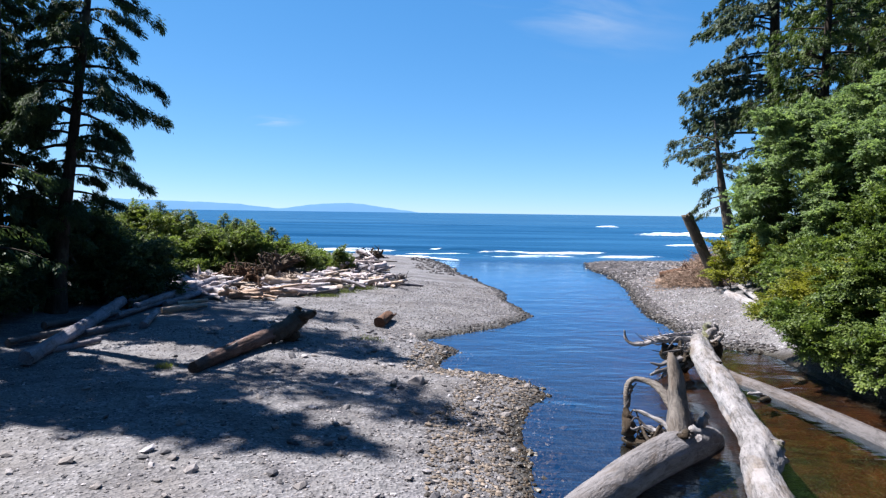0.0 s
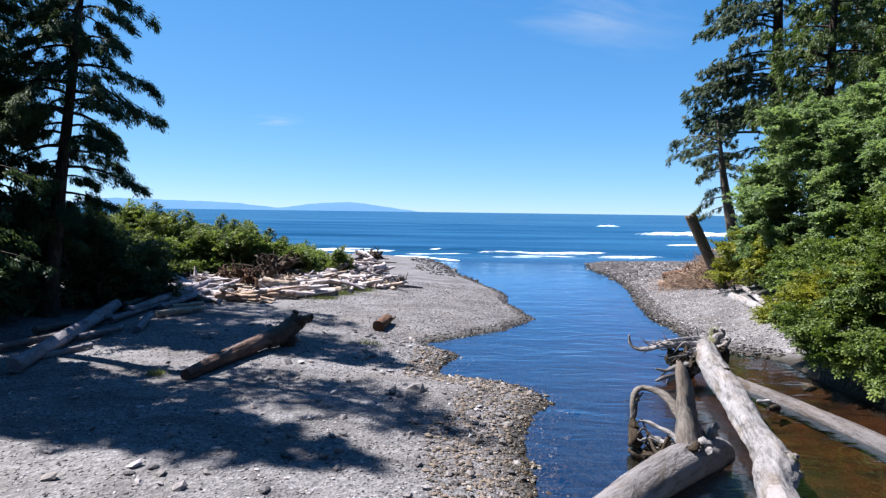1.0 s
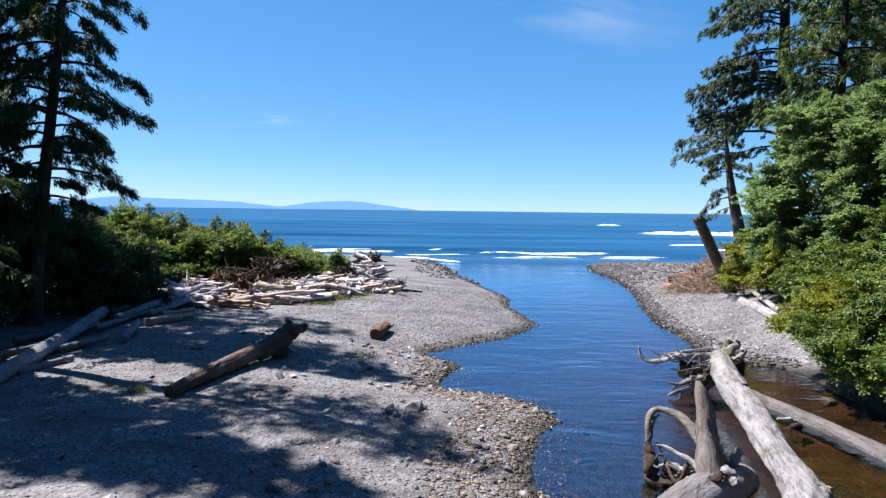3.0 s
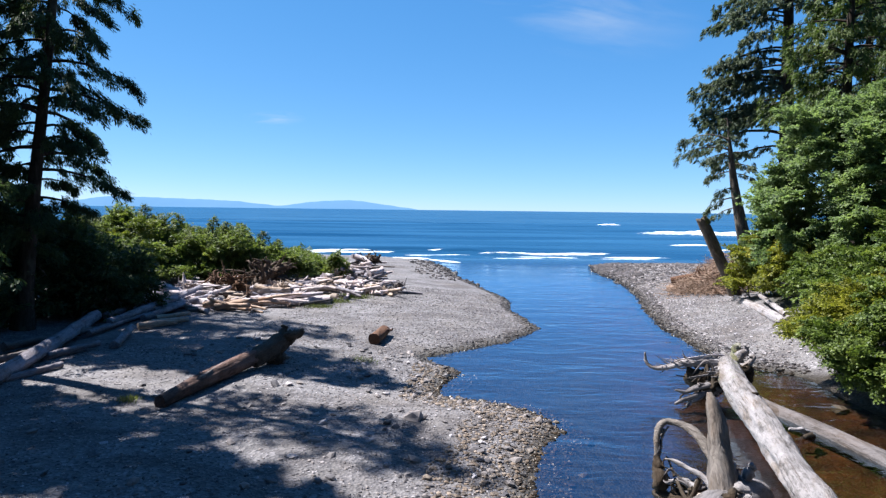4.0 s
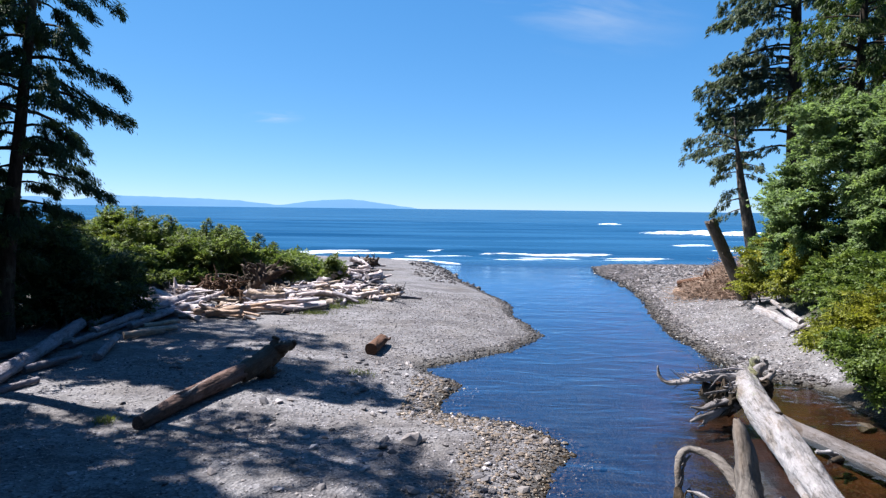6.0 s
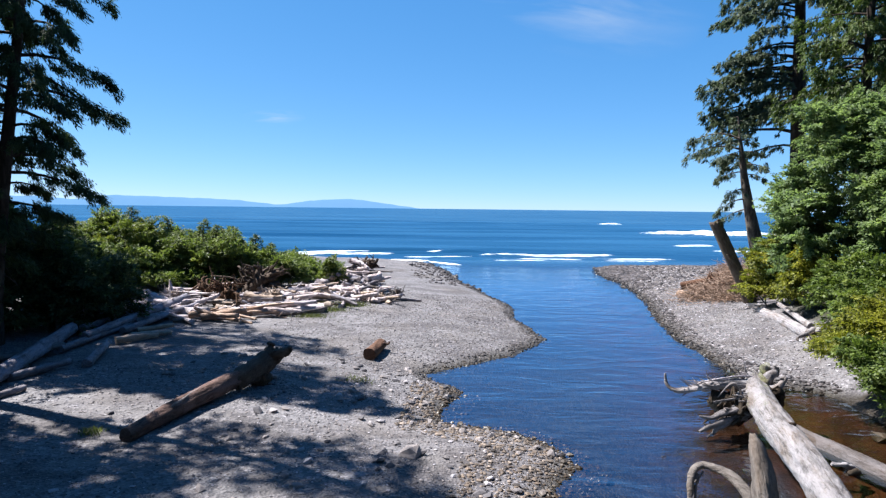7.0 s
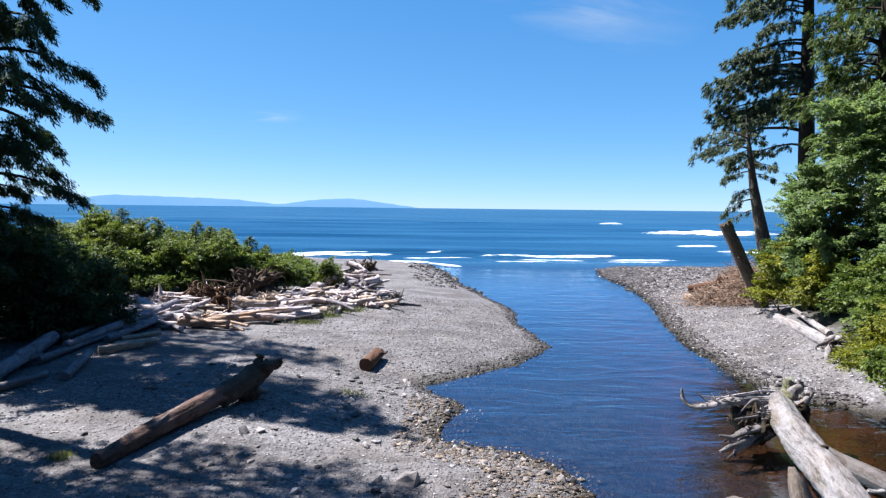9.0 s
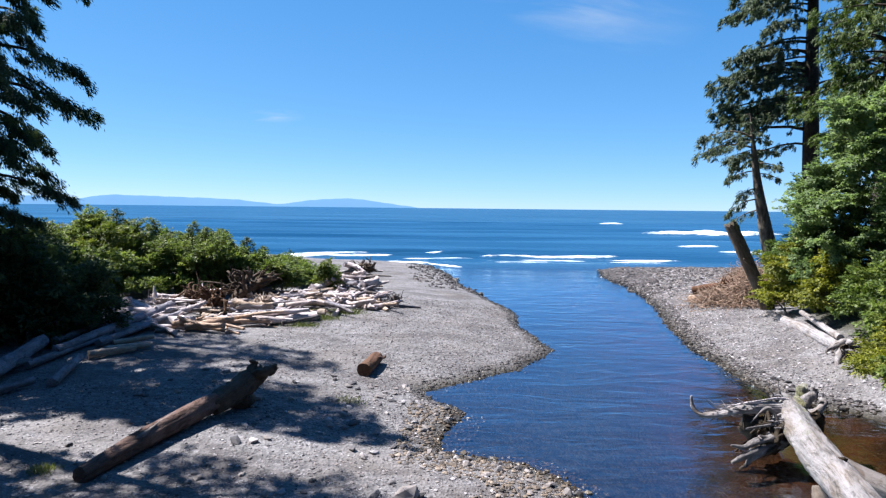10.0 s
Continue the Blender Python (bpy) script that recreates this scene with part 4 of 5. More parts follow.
# ---- scrub at the top of the near beach ----
for k, (x, y, wide, high, words, mat) in enumerate([
    (-18.9, 40.0, 1.9, 3.2, "young yellow-green spruce scrub", 1), (-17.0, 40.2, 1.7, 3.2, "leafy green shrub in the sun", 0), (-15.0, 40.6, 1.7, 3.0, "leafy green shrub in the sun", 0),
    (-13.3, 41.2, 1.5, 2.3, "leafy green shrub above the driftwood", 0), (-11.9, 41.8, 1.3, 1.9, "leafy green shrub above the driftwood", 0), (-10.6, 42.4, 1.2, 1.7, "low green shrub above the driftwood", 0),
    (-8.0, 41.2, 0.6, 1.7, "small round bush among the driftwood", 1), (-20.5, 37.0, 1.8, 3.2, "young yellow-green spruce scrub", 1), (-16.6, 37.8, 1.3, 1.8, "low green shrub in the sun", 0),
    (-14.6, 38.8, 1.2, 1.4, "low green shrub in the sun", 0), (-18.3, 36.0, 1.5, 2.4, "yellow-green shrub beside the dark bushes", 0), (-21.8, 42.5, 2.2, 3.4, "leafy green shrub behind the beach", 0),
    (-15.6, 45.0, 2.2, 2.4, "leafy green shrub behind the beach", 0), (-19, 47.0, 2.2, 3.0, "leafy green shrub behind the beach", 0), (-12.5, 46.5, 2.0, 1.6, "low green shrub behind the beach", 0),
    (-24.5, 46, 2.6, 3.0, "leafy green shrub behind the beach", 0), (-10.0, 45.5, 1.4, 1.2, "low green shrub behind the beach", 0),
]):
    rng = np.random.default_rng(200 + k)
    lobes = [(rng.normal(0, wide * 0.45), rng.normal(0, wide * 0.4), high * rng.uniform(0.3, 0.9), wide * rng.uniform(0.3, 0.52), high * rng.uniform(0.22, 0.4)) for _ in range(11)]
    broadleaf("shrub", on_ground(x, y, 0.05), lobes, words, 100 + k, (SALAL, SPRUCELET)[mat], (0.14, 0.065), 0.25, 0.95, 560, 5, 0.03, category="shrub", group="beach scrub")
for k, (x, y, tall) in enumerate([(-13.6, 41.8, 3.3), (-17.6, 41.2, 4.4), (-19.0, 34.6, 4.2), (-15.2, 42.5, 4.0), (-19.8, 41.0, 4.8), (-18.2, 31.4, 4.8), (-15.9, 28.4, 4.9), (-14.3, 42.8, 3.9), (-13.0, 43.2, 3.4), (-16.4, 43.5, 4.3), (-12.2, 43.0, 2.9), (-18.6, 33.2, 4.2)]):
    conifer("young_spruce", on_ground(x, y), tall * 0.93, 0.05, "young green spruce in the beach scrub", (0, 0), 0.05, tall * 0.24, 0.1, 50, 40, 300 + k, SPRUCELET if k % 2 else YOUNG, full=1.0, blade=(0.13, 0.045), hang=0.2, group="young spruces")
for k, (x, y, wide, high) in enumerate([(-15.4, 27.6, 1.8, 3.4), (-14.7, 29.8, 1.3, 2.4), (-17.6, 26.0, 2.0, 3.2), (-17.2, 23.4, 1.9, 2.8), (-19.8, 24.2, 2.2, 3.2), (-17.2, 30.2, 1.6, 3.0), (-18.5, 20.5, 2.0, 2.4), (-19.0, 30, 2.2, 3.6)]):
    rng = np.random.default_rng(400 + k)
    lobes = [(rng.normal(0, wide * 0.4), rng.normal(0, wide * 0.4), high * rng.uniform(0.2, 0.8), wide * rng.uniform(0.45, 0.65), high * rng.uniform(0.4, 0.55)) for _ in range(6)]
    broadleaf("undergrowth_bush", on_ground(x, y, 0.05), lobes, "dark shaded bush under the spruces", 140 + k, NEEDLES, (0.2, 0.08), 0.45, 1.2, 330, 5, 0.03, category="bush", group="bushes under the spruces")


# ---- the great logs in the creek ----
def tangle(start, region, n, thick, mats, seed, drop=0.0):
    """Roots that twist out of start into a box of places."""
    rng = np.random.default_rng(seed)
    out = []
    for k in range(n):
        a = np.array(start) + rng.normal(0, 0.18, 3)
        c = np.array([rng.uniform(*r) for r in region])
        m1 = a * 0.65 + c * 0.35 + rng.normal(0, 0.14, 3)
        m2 = a * 0.3 + c * 0.7 + rng.normal(0, 0.14, 3) - np.array([0, 0, drop])
        r = thick * rng.uniform(0.6, 1.3)
        out.append(("root", [tuple(a), tuple(m1), tuple(m2), tuple(c)], [r, r * 0.7, r * 0.5, r * 0.2], mats[k % len(mats)], ""))
    return out


def strands(line, n, wide, thick, mats, seed, lift=0.12, cut=(0.45, 0.95)):
    """Weathered root fibres that follow one line together and peel away from it."""
    rng = np.random.default_rng(seed)
    p, _ = along(line, np.ones(len(line)), 40)
    out = []
    for k in range(n):
        last = int(40 * rng.uniform(*cut))
        first = int(last * rng.uniform(0, 0.4))
        pick = np.linspace(first, last - 1, 5).astype(int)
        shift = rng.normal(0, wide, 3)
        pts = p[pick] + shift * np.linspace(1.0, 0.55, 5)[:, None] + rng.normal(0, 0.25 * wide, (5, 3))
        pts[-1] += np.array([rng.normal(0, 0.08), rng.normal(0, 0.08), rng.normal(lift, abs(lift))])
        r = thick * rng.uniform(0.6, 1.4)
        out.append(("root", [tuple(q) for q in pts], [r, r * 0.9, r * 0.75, r * 0.5, r * 0.15], mats[k % len(mats)], ""))
    return out


ARM = [(7.9, 22.1, 0.9), (7.2, 21.9, 1.0), (6.5, 21.75, 1.0), (6.05, 21.85, 0.86), (5.65, 21.8, 0.84), (5.44, 21.85, 0.98), (5.4, 21.9, 1.26)]
log("root_log", [(7.95, 22.6, 0.8), (7.75, 21.6, 0.74), (7.42, 19.95, 0.6), (7.02, 17.65, 0.5), (6.62, 15.8, 0.42), (6.36, 14.5, 0.4), (6.12, 13.6, 0.4), (5.78, 12.9, 0.38), (5.55, 12.3, 0.36), (5.15, 10.6, 0.32), (4.75, 8.8, 0.25)],
    [0.36, 0.38, 0.37, 0.34, 0.3, 0.34, 0.37, 0.33, 0.33, 0.33, 0.32], MOSSY,
    "huge bleached mossy log with splintered roots in the creek", n=150, sides=48, rough=0.085, seed=5, category="driftwood log", more=[
        ("root", ARM, [0.2, 0.12, 0.085, 0.07, 0.06, 0.05, 0.025], SILVER, "pale hooked root"),
        ("root", [(7.4, 21.6, 0.5), (6.9, 21.3, 0.42), (6.4, 21.1, 0.36), (6.0, 20.95, 0.42)], [0.14, 0.08, 0.06, 0.02], GREY, ""),
        ("root", [(7.4, 21.5, 0.4), (6.8, 21.2, 0.24), (6.3, 20.9, 0.16), (5.95, 20.85, 0.06)], [0.13, 0.075, 0.06, 0.035], GREY, ""),
        ("root", [(6.9, 21.3, 0.25), (6.45, 21.0, 0.05), (6.2, 20.9, -0.15)], [0.09, 0.06, 0.03], GREY, ""),
        # dark plate: the shade of the cavity below the arm, put into the colour
        ("root_plate", [(7.6, 21.8, 0.3), (7.15, 21.8, 0.48), (6.6, 21.9, 0.66)], [0.45, 0.4, 0.2], DARKWOOD, "root plate coloured dark for the shade under the roots"),
        ("root", [(8.15, 22.2, 0.85), (8.2, 22.2, 1.15), (8.15, 22.2, 1.45)], [0.24, 0.2, 0.13], KNOB, "mossy knob"),
        ("root", [(8.2, 22.1, 0.9), (8.32, 22.1, 1.25), (8.4, 22.1, 1.52)], [0.13, 0.11, 0.08], SILVER, ""),
        ("root", [(8.2, 21.9, 0.9), (8.42, 21.9, 1.1), (8.55, 21.9, 1.26)], [0.12, 0.09, 0.07], SILVER, "broken root with a pale end"),
        # its dark colour stands for the shaded underside of the knob
        ("root", [(8.25, 21.9, 0.95), (8.42, 21.95, 0.75), (8.4, 22.0, 0.25)], [0.16, 0.17, 0.12], DARKWOOD, "hanging root, dark for the knob's shaded underside"),
        ("knot", [(7.1, 19.35, 0.72), (7.2, 19.15, 0.83), (7.32, 19.05, 0.88), (7.42, 19.1, 0.88)], [0.05, 0.085, 0.08, 0.04], DARKWOOD, "dark split in the trunk"),
        ("knot", [(7.0, 18.75, 0.5), (7.0, 18.4, 0.55), (6.96, 18.0, 0.45)], [0.05, 0.07, 0.04], DARKWOOD, "dark split in the trunk"),
        ("burl", [(6.3, 13.9, 0.45), (6.4, 13.5, 0.48), (6.3, 13.2, 0.42)], [0.16, 0.2, 0.12], MOSSY, "rough burl on the trunk"),
        ("branch_stub", [(5.3, 10.2, 0.45), (5.7, 10.0, 0.6)], [0.14, 0.05], SILVER, ""),
    ] + strands(ARM, 26, 0.085, 0.034, (SILVER, PALE, SILVER, GREY), 911, 0.15, (0.32, 0.72))
      + strands([(7.95, 22.4, 0.85), (7.7, 22.4, 1.05), (7.45, 22.3, 1.25)], 9, 0.1, 0.05, (SILVER, MOSSY, SILVER), 912, 0.12, (0.5, 1.0))
      + strands([(7.8, 22.0, 0.85), (7.3, 21.5, 0.75), (6.9, 21.2, 0.8)], 9, 0.12, 0.045, (SILVER, GREY, SILVER), 913, 0.05)
      # dark roots deepen the shade beneath the pale arm
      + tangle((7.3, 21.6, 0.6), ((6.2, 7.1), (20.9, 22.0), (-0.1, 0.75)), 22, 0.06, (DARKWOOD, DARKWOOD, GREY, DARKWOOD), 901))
LOOP = [(4.9, 14.7, 0.72), (4.75, 15.1, 0.95), (4.55, 15.5, 1.2), (4.33, 15.75, 1.24), (4.16, 15.75, 1.18), (4.02, 15.65, 0.95), (3.96, 15.55, 0.7), (3.92, 15.5, 0.45)]
log("curved_root_log", [(5.75, 15.3, 0.0), (5.2, 14.7, 0.1), (4.5, 14.0, 0.2), (3.3, 12.7, 0.18), (2.3, 11.5, 0.1), (1.2, 10.0, 0.05)], [0.33, 0.4, 0.4, 0.36, 0.34, 0.32], GREY,
    "smooth grey log with a looping root, lying in shallow creek water", n=90, sides=40, rough=0.03, seed=8, category="driftwood log", more=[
        ("root", [(4.75, 14.3, 0.35), (4.8, 14.65, 0.85), (4.85, 15.0, 1.35), (4.86, 15.25, 1.75), (4.85, 15.35, 1.95)], [0.3, 0.21, 0.17, 0.12, 0.06], TANGREY, "upright weathered root"),
        ("root", [(5.05, 14.9, 0.3), (5.05, 15.1, 0.8), (4.98, 15.35, 1.5)], [0.26, 0.16, 0.05], GREY, ""),
        ("root", LOOP, [0.13, 0.1, 0.075, 0.065, 0.06, 0.06, 0.06, 0.05], TANGREY, "curved looping root"),
        ("root", [(3.95, 15.55, 0.62), (3.93, 15.4, 0.35), (4.0, 15.2, 0.1), (4.2, 15.0, -0.15)], [0.07, 0.12, 0.16, 0.14], DARKWOOD, "dark wet root end"),
        ("root", [(4.2, 15.2, 0.0), (4.4, 14.9, 0.05), (4.6, 14.6, 0.15)], [0.16, 0.18, 0.2], DARKWOOD, ""),
        ("root", [(4.7, 14.6, 0.4), (4.45, 15.0, 0.6), (4.25, 15.3, 0.62), (4.1, 15.5, 0.58)], [0.07, 0.045, 0.04, 0.015], SILVER, ""),
        ("root", [(4.5, 14.8, 0.35), (4.3, 15.0, 0.35), (4.1, 15.2, 0.3)], [0.06, 0.05, 0.02], SILVER, ""),
        ("root", [(4.6, 14.35, 0.3), (4.42, 14.4, 0.26), (4.2, 14.5, 0.12)], [0.13, 0.09, 0.04], TAN, ""),
        ("root", [(5.4, 15.0, 0.3), (5.5, 15.05, 0.52), (5.58, 15.1, 0.68)], [0.13, 0.1, 0.05], SILVER, "broken pale root end"),
        ("root", [(5.25, 15.0, 0.4), (5.25, 15.1, 0.6), (5.3, 15.15, 0.68)], [0.05, 0.035, 0.015], SILVER, ""),
        ("root", [(5.35, 14.95, 0.4), (5.32, 15.1, 0.58)], [0.05, 0.015], GREY, ""),
        ("knot", [(4.6, 13.98, 0.56), (4.72, 13.95, 0.6), (4.88, 14.05, 0.6)], [0.05, 0.07, 0.04], DARKWOOD, "dark knot hole"),
        ("knot", [(4.95, 14.2, 0.46), (5.02, 14.15, 0.56)], [0.16, 0.11], SILVER, "pale swollen knot"),
    ] + strands(LOOP[4:] + [(3.98, 15.3, 0.2)], 6, 0.04, 0.025, (TANGREY, GREY), 914, -0.1)
      + tangle((4.5, 14.9, 0.3), ((3.9, 4.3), (14.9, 15.5), (0.0, 0.55)), 12, 0.04, (DARKWOOD, GREY, DARKWOOD), 902))
log("sunken_log", [(8.55, 22.2, -0.05), (8.55, 20.8, 0.0), (9.1, 18.6, 0.0), (9.6, 15.8, 0.0), (9.9, 13.0, -0.03)], [0.18, 0.2, 0.22, 0.24, 0.25], SUNK,
    "long straight grey log half sunk in brown creek water", n=60, sides=24, rough=0.03, seed=9, more=[
        ("branch_stub", [(8.6, 18.9, 0.02), (8.35, 18.75, 0.1), (8.1, 18.7, 0.2)], [0.08, 0.06, 0.05], SILVER, "pale broken branch stub"), ("branch_stub", [(8.6, 18.7, 0.02), (8.2, 18.4, 0.08)], [0.07, 0.03], DARKWOOD, "")])

# ---- logs on the near beach ----
log("beached_log", [(-7.02, 17.6, 0.76), (-6.78, 18.9, 0.82), (-6.45, 20.4, 0.88), (-6.2, 21.4, 0.92), (-6.0, 21.8, 0.96)], [0.16, 0.2, 0.23, 0.22, 0.2], BROWNLOG,
    "red-brown log with a flared root end on the shingle", n=70, sides=32, rough=0.06, seed=21, ragged=0.4, more=[
        ("root_flare", [(-6.15, 21.4, 0.86), (-5.9, 22.0, 0.98), (-5.6, 22.6, 1.2), (-5.38, 22.9, 1.42)], [0.22, 0.3, 0.28, 0.15], DARKBROWN, "flared dark root end"),
        ("root", [(-5.55, 22.6, 1.3), (-5.2, 22.8, 1.46), (-4.98, 22.9, 1.44)], [0.16, 0.13, 0.07], DARKBROWN, "broken root with a pale tip"),
        ("root", [(-5.65, 22.6, 1.3), (-5.62, 22.75, 1.52), (-5.66, 22.8, 1.66)], [0.15, 0.1, 0.04], DARKBROWN, ""),
        ("root", [(-5.8, 22.2, 0.9), (-5.7, 22.3, 0.72), (-5.65, 22.35, 0.55)], [0.26, 0.24, 0.18], DARKBROWN, ""),
        ("bark_strip", [(-6.95, 18.0, 0.9), (-6.7, 19.2, 1.0), (-6.5, 20.2, 1.06)], [0.05, 0.07, 0.04], GREY, "pale strip along the top"),
    ])
log("log_stub", [(-3.3, 26.3, z_at(-3.3, 26.3) + 0.19), (-3.2, 27.0, z_at(-3.2, 27.0) + 0.19), (-3.1, 27.8, z_at(-3.1, 27.8) + 0.18)], [0.225, 0.22, 0.2], RUST, "short sawn red-brown log on the open shingle", n=24, sides=24, rough=0.035, seed=22, ragged=0.1,
    more=[("branch_stub", [(-2.98, 27.5, z_at(-3, 27.5) + 0.22), (-2.74, 27.4, z_at(-3, 27.5) + 0.36)], [0.06, 0.03], BROWNLOG, "")])

# ---- logs along the edge of the wood ----
for pts, r, mat, words in [
    ([(-11.5, 17.4, 0.95), (-12.9, 22.4, 1.02), (-14.4, 27.2, 1.1)], (0.19, 0.21, 0.2), SHADED, "long pale grey log in the shade of the spruces"),
    ([(-13.3, 26.2, 1.0), (-13.3, 30.0, 1.12), (-13.15, 33.8, 1.3)], (0.13, 0.15, 0.19), SHADED, "long grey log running up to the driftwood pile"),
    ([(-13.25, 24.8, 0.85), (-13.3, 30.5, 0.92)], (0.12, 0.1), SHADED, "long grey log on the shaded shingle"),
    ([(-12.85, 27.8, 0.9), (-12.75, 32.3, 0.98)], (0.13, 0.12), SHADED, "slim grey log beside the long logs"),
    ([(-13.2, 29.3, 0.95), (-12.35, 33.8, 1.05)], (0.14, 0.12), SHADED, "slim grey log beside the long logs"),
    ([(-14.2, 27.5, 1.0), (-14.0, 32.5, 1.15)], (0.15, 0.13), SHADED, "grey log at the foot of the dark bushes"),
    ([(-11.3, 23.1, 0.85), (-12.0, 25.4, 1.0)], (0.14, 0.12), SHADED, "short cut log end in the shade"),
    ([(-12.4, 21.4, 0.85), (-11.9, 23.2, 0.88)], (0.13, 0.11), SHADED, "short pale plank of driftwood"),
    ([(-11.9, 19.0, 0.8), (-11.4, 20.6, 0.83)], (0.1, 0.08), SHADED, "short pale stick of driftwood"),
    ([(-13.6, 19.5, 0.9), (-12.8, 22.6, 0.9)], (0.12, 0.1), GREY, "shaded grey driftwood log"),
    ([(-14.2, 22.0, 0.95), (-13.3, 25.0, 0.95)], (0.15, 0.12), GREY, "shaded grey driftwood log"),
    ([(-12.2, 26.2, 0.88), (-11.2, 27.2, 0.9)], (0.13, 0.1), TAN, "short tan log in the shade"),
    ([(-12.1, 27.0, 0.86), (-11.0, 27.8, 0.88)], (0.13, 0.1), TAN, "short tan log in the shade"),
    ([(-12.3, 27.8, 0.9), (-11.4, 28.8, 0.95)], (0.11, 0.09), TAN, "short tan log in the shade"),
    ([(-14.9, 18.5, 1.0), (-13.2, 17.0, 0.9)], (0.18, 0.14), DARKWOOD, "dark rotting log under the spruces"),
]:
    log("driftwood_log", pts, r, mat, words, "logs by the wood", 16, 12, 0.14, int(abs(pts[0][0] * 100)))

# ---- driftwood pile ----
def pile():
    rng = np.random.default_rng(77)
    for i in range(285):
        kind = i % 8
        if kind in (0, 4):
            x, y = rng.normal(-6.7, 0.7), rng.normal(42.6, 1.4)
        elif kind == 2:
            x, y = rng.normal(-5.5, 1.0), rng.uniform(37.0, 41.0)
        elif kind == 6:
            x, y = rng.uniform(-8.8, -6.0), rng.uniform(35.5, 41.5)
        else:
            x = rng.uniform(-15.0, -7.0)
            front = np.interp(x, [-15, -12.5, -9.5, -7.4], [32.0, 30.6, 31.2, 33.0])
            y = front + rng.uniform(0, 1) ** 0.9 * np.interp(x, [-15, -12, -9, -7], [5.0, 6.0, 7.6, 7.0])
        right = kind % 2 == 0
        mound = 1.75 * math.exp(-((x + 6.7) / 1.1) ** 2 - ((y - 43.2) / 2.2) ** 2) + 0.5 * math.exp(-((x + 13.2) / 1.6) ** 2 - ((y - 35.5) / 1.6) ** 2) + 0.45 * math.exp(-((x + 9.0) / 2.6) ** 2 - ((y - 37.5) / 1.8) ** 2)
        az = rng.choice([0.1, 0.3, -0.25, 2.8, 0.8]) + rng.normal(0, 0.3) if not right else rng.choice([-0.5, -0.8, 0.3, 1.2]) + rng.normal(0, 0.4)
        long = rng.uniform(0.8, 2.6) * (1 if i % 5 else 1.6) * (0.75 if kind in (0, 2, 4) else 1)
        r = rng.uniform(0.035, 0.13) * (1 if i % 7 else 1.7)
        layer = mound * rng.uniform(0.15, 1.0) + rng.choice([0, 0, 1, 1, 2]) * 0.16
        ends = [np.array([x + s * math.cos(az) * long / 2, y + s * math.sin(az) * long / 2]) for s in (-1, 1)]
        tip = rng.uniform(-0.1, 0.4) * (layer > 0.1)
        p = [(*e, z_at(*e) + r * 0.7 + layer * (0.75 if k else 1.0) + (tip if k else -0.4 * tip * (layer > 0.15))) for k, e in enumerate(ends)]
        bow = rng.normal(0, 0.05 * long, 3) * (1, 1, 0.5)
        q1, q2 = (np.array(p[0]) * (1 - u) + np.array(p[1]) * u + bow * w for u, w in ((0.35, 1.0), (0.7, rng.uniform(-0.3, 1.2))))
        mat, words = [(PALE, "bleached silver driftwood log in the pile"), (PALE, "pale bleached driftwood branch in the pile"), (TAN, "tan driftwood log in the pile"), (PALE, "nearly white driftwood log in the pile"),
                      (SHADED, "silver-grey driftwood log in the pile"), (GREY, "grey driftwood log in the pile"), (PALE, "bleached silver driftwood log in the pile")][i % 7]
        if not right and y < 32.6 and x > -11.5:
            mat, words = BUTT, "orange-tan driftwood log at the front of the pile"
        if i % 3 == 0:
            fork = np.array(q2) + np.array([rng.normal(0, 0.3), rng.normal(0, 0.3), rng.uniform(0.05, 0.35)])
            log("driftwood_log", [p[0], tuple(q1), tuple(q2), p[1]], (r * 1.25, r, r * 0.85, r * rng.uniform(0.3, 0.7)), mat, words, "driftwood pile", 12, 9, 0.2, i, 0.9,
                [("branch_stub", [tuple(q2), tuple(fork)], [r * 0.6, r * 0.2], mat, "")])
        else:
            log("driftwood_log", [p[0], tuple(q1), tuple(q2), p[1]], (r * 1.2, r, r * 0.9, r * rng.uniform(0.4, 0.85)), mat, words, "driftwood pile", 12, 9, 0.2, i, 0.9)


pile()


def root_wad(at, size, mat, label, seed, n=9, up=0.6, wide=1.0):
    """A torn-up stump: a lumpy butt with a tangle of bent roots about it."""
    rng = np.random.default_rng(seed)
    at = np.array(at, float)
    more = []
    for k in range(n * 4):
        az, el = rng.uniform(0, 6.3), rng.uniform(-0.5, 1.3) * up
        d = np.array([wide * math.cos(az) * math.cos(el), 0.6 * math.sin(az) * math.cos(el), math.sin(el)])
        a = at + d * size * rng.uniform(0.05, 0.3)
        turn = rng.normal(0, 0.14 * size, (3, 3))
        p1, p2, p3 = a + d * size * 0.25 + turn[0] * 0.5, a + d * size * 0.45 + turn[1] * 0.8, a + d * size * rng.uniform(0.45, 0.8) + turn[2]
        r = size * rng.uniform(0.018, 0.06) * (2.0 if k < n // 3 else 1)
        more.append(("root", [tuple(a), tuple(p1), tuple(p2), tuple(p3)], [r * 1.3, r, r * 0.8, r * 0.35], mat, ""))
    a = at - np.array([0.35 * size * wide, 0.1 * size, 0.5 * size])
    return log("root_wad", [tuple(a), tuple(at + np.array([0.0, 0.02, 0.0])), tuple(at + np.array([0.25 * wide, 0.05, 0.2]) * size)], [0.26 * size, 0.3 * size, 0.14 * size], mat, label, "root wads", 14, 14, 0.3, seed, 0.9, more, "stump", 0.15)


root_wad((-14.3, 34.8, 1.1), 0.8, PALE, "bleached upturned root wad on the driftwood pile", 1)
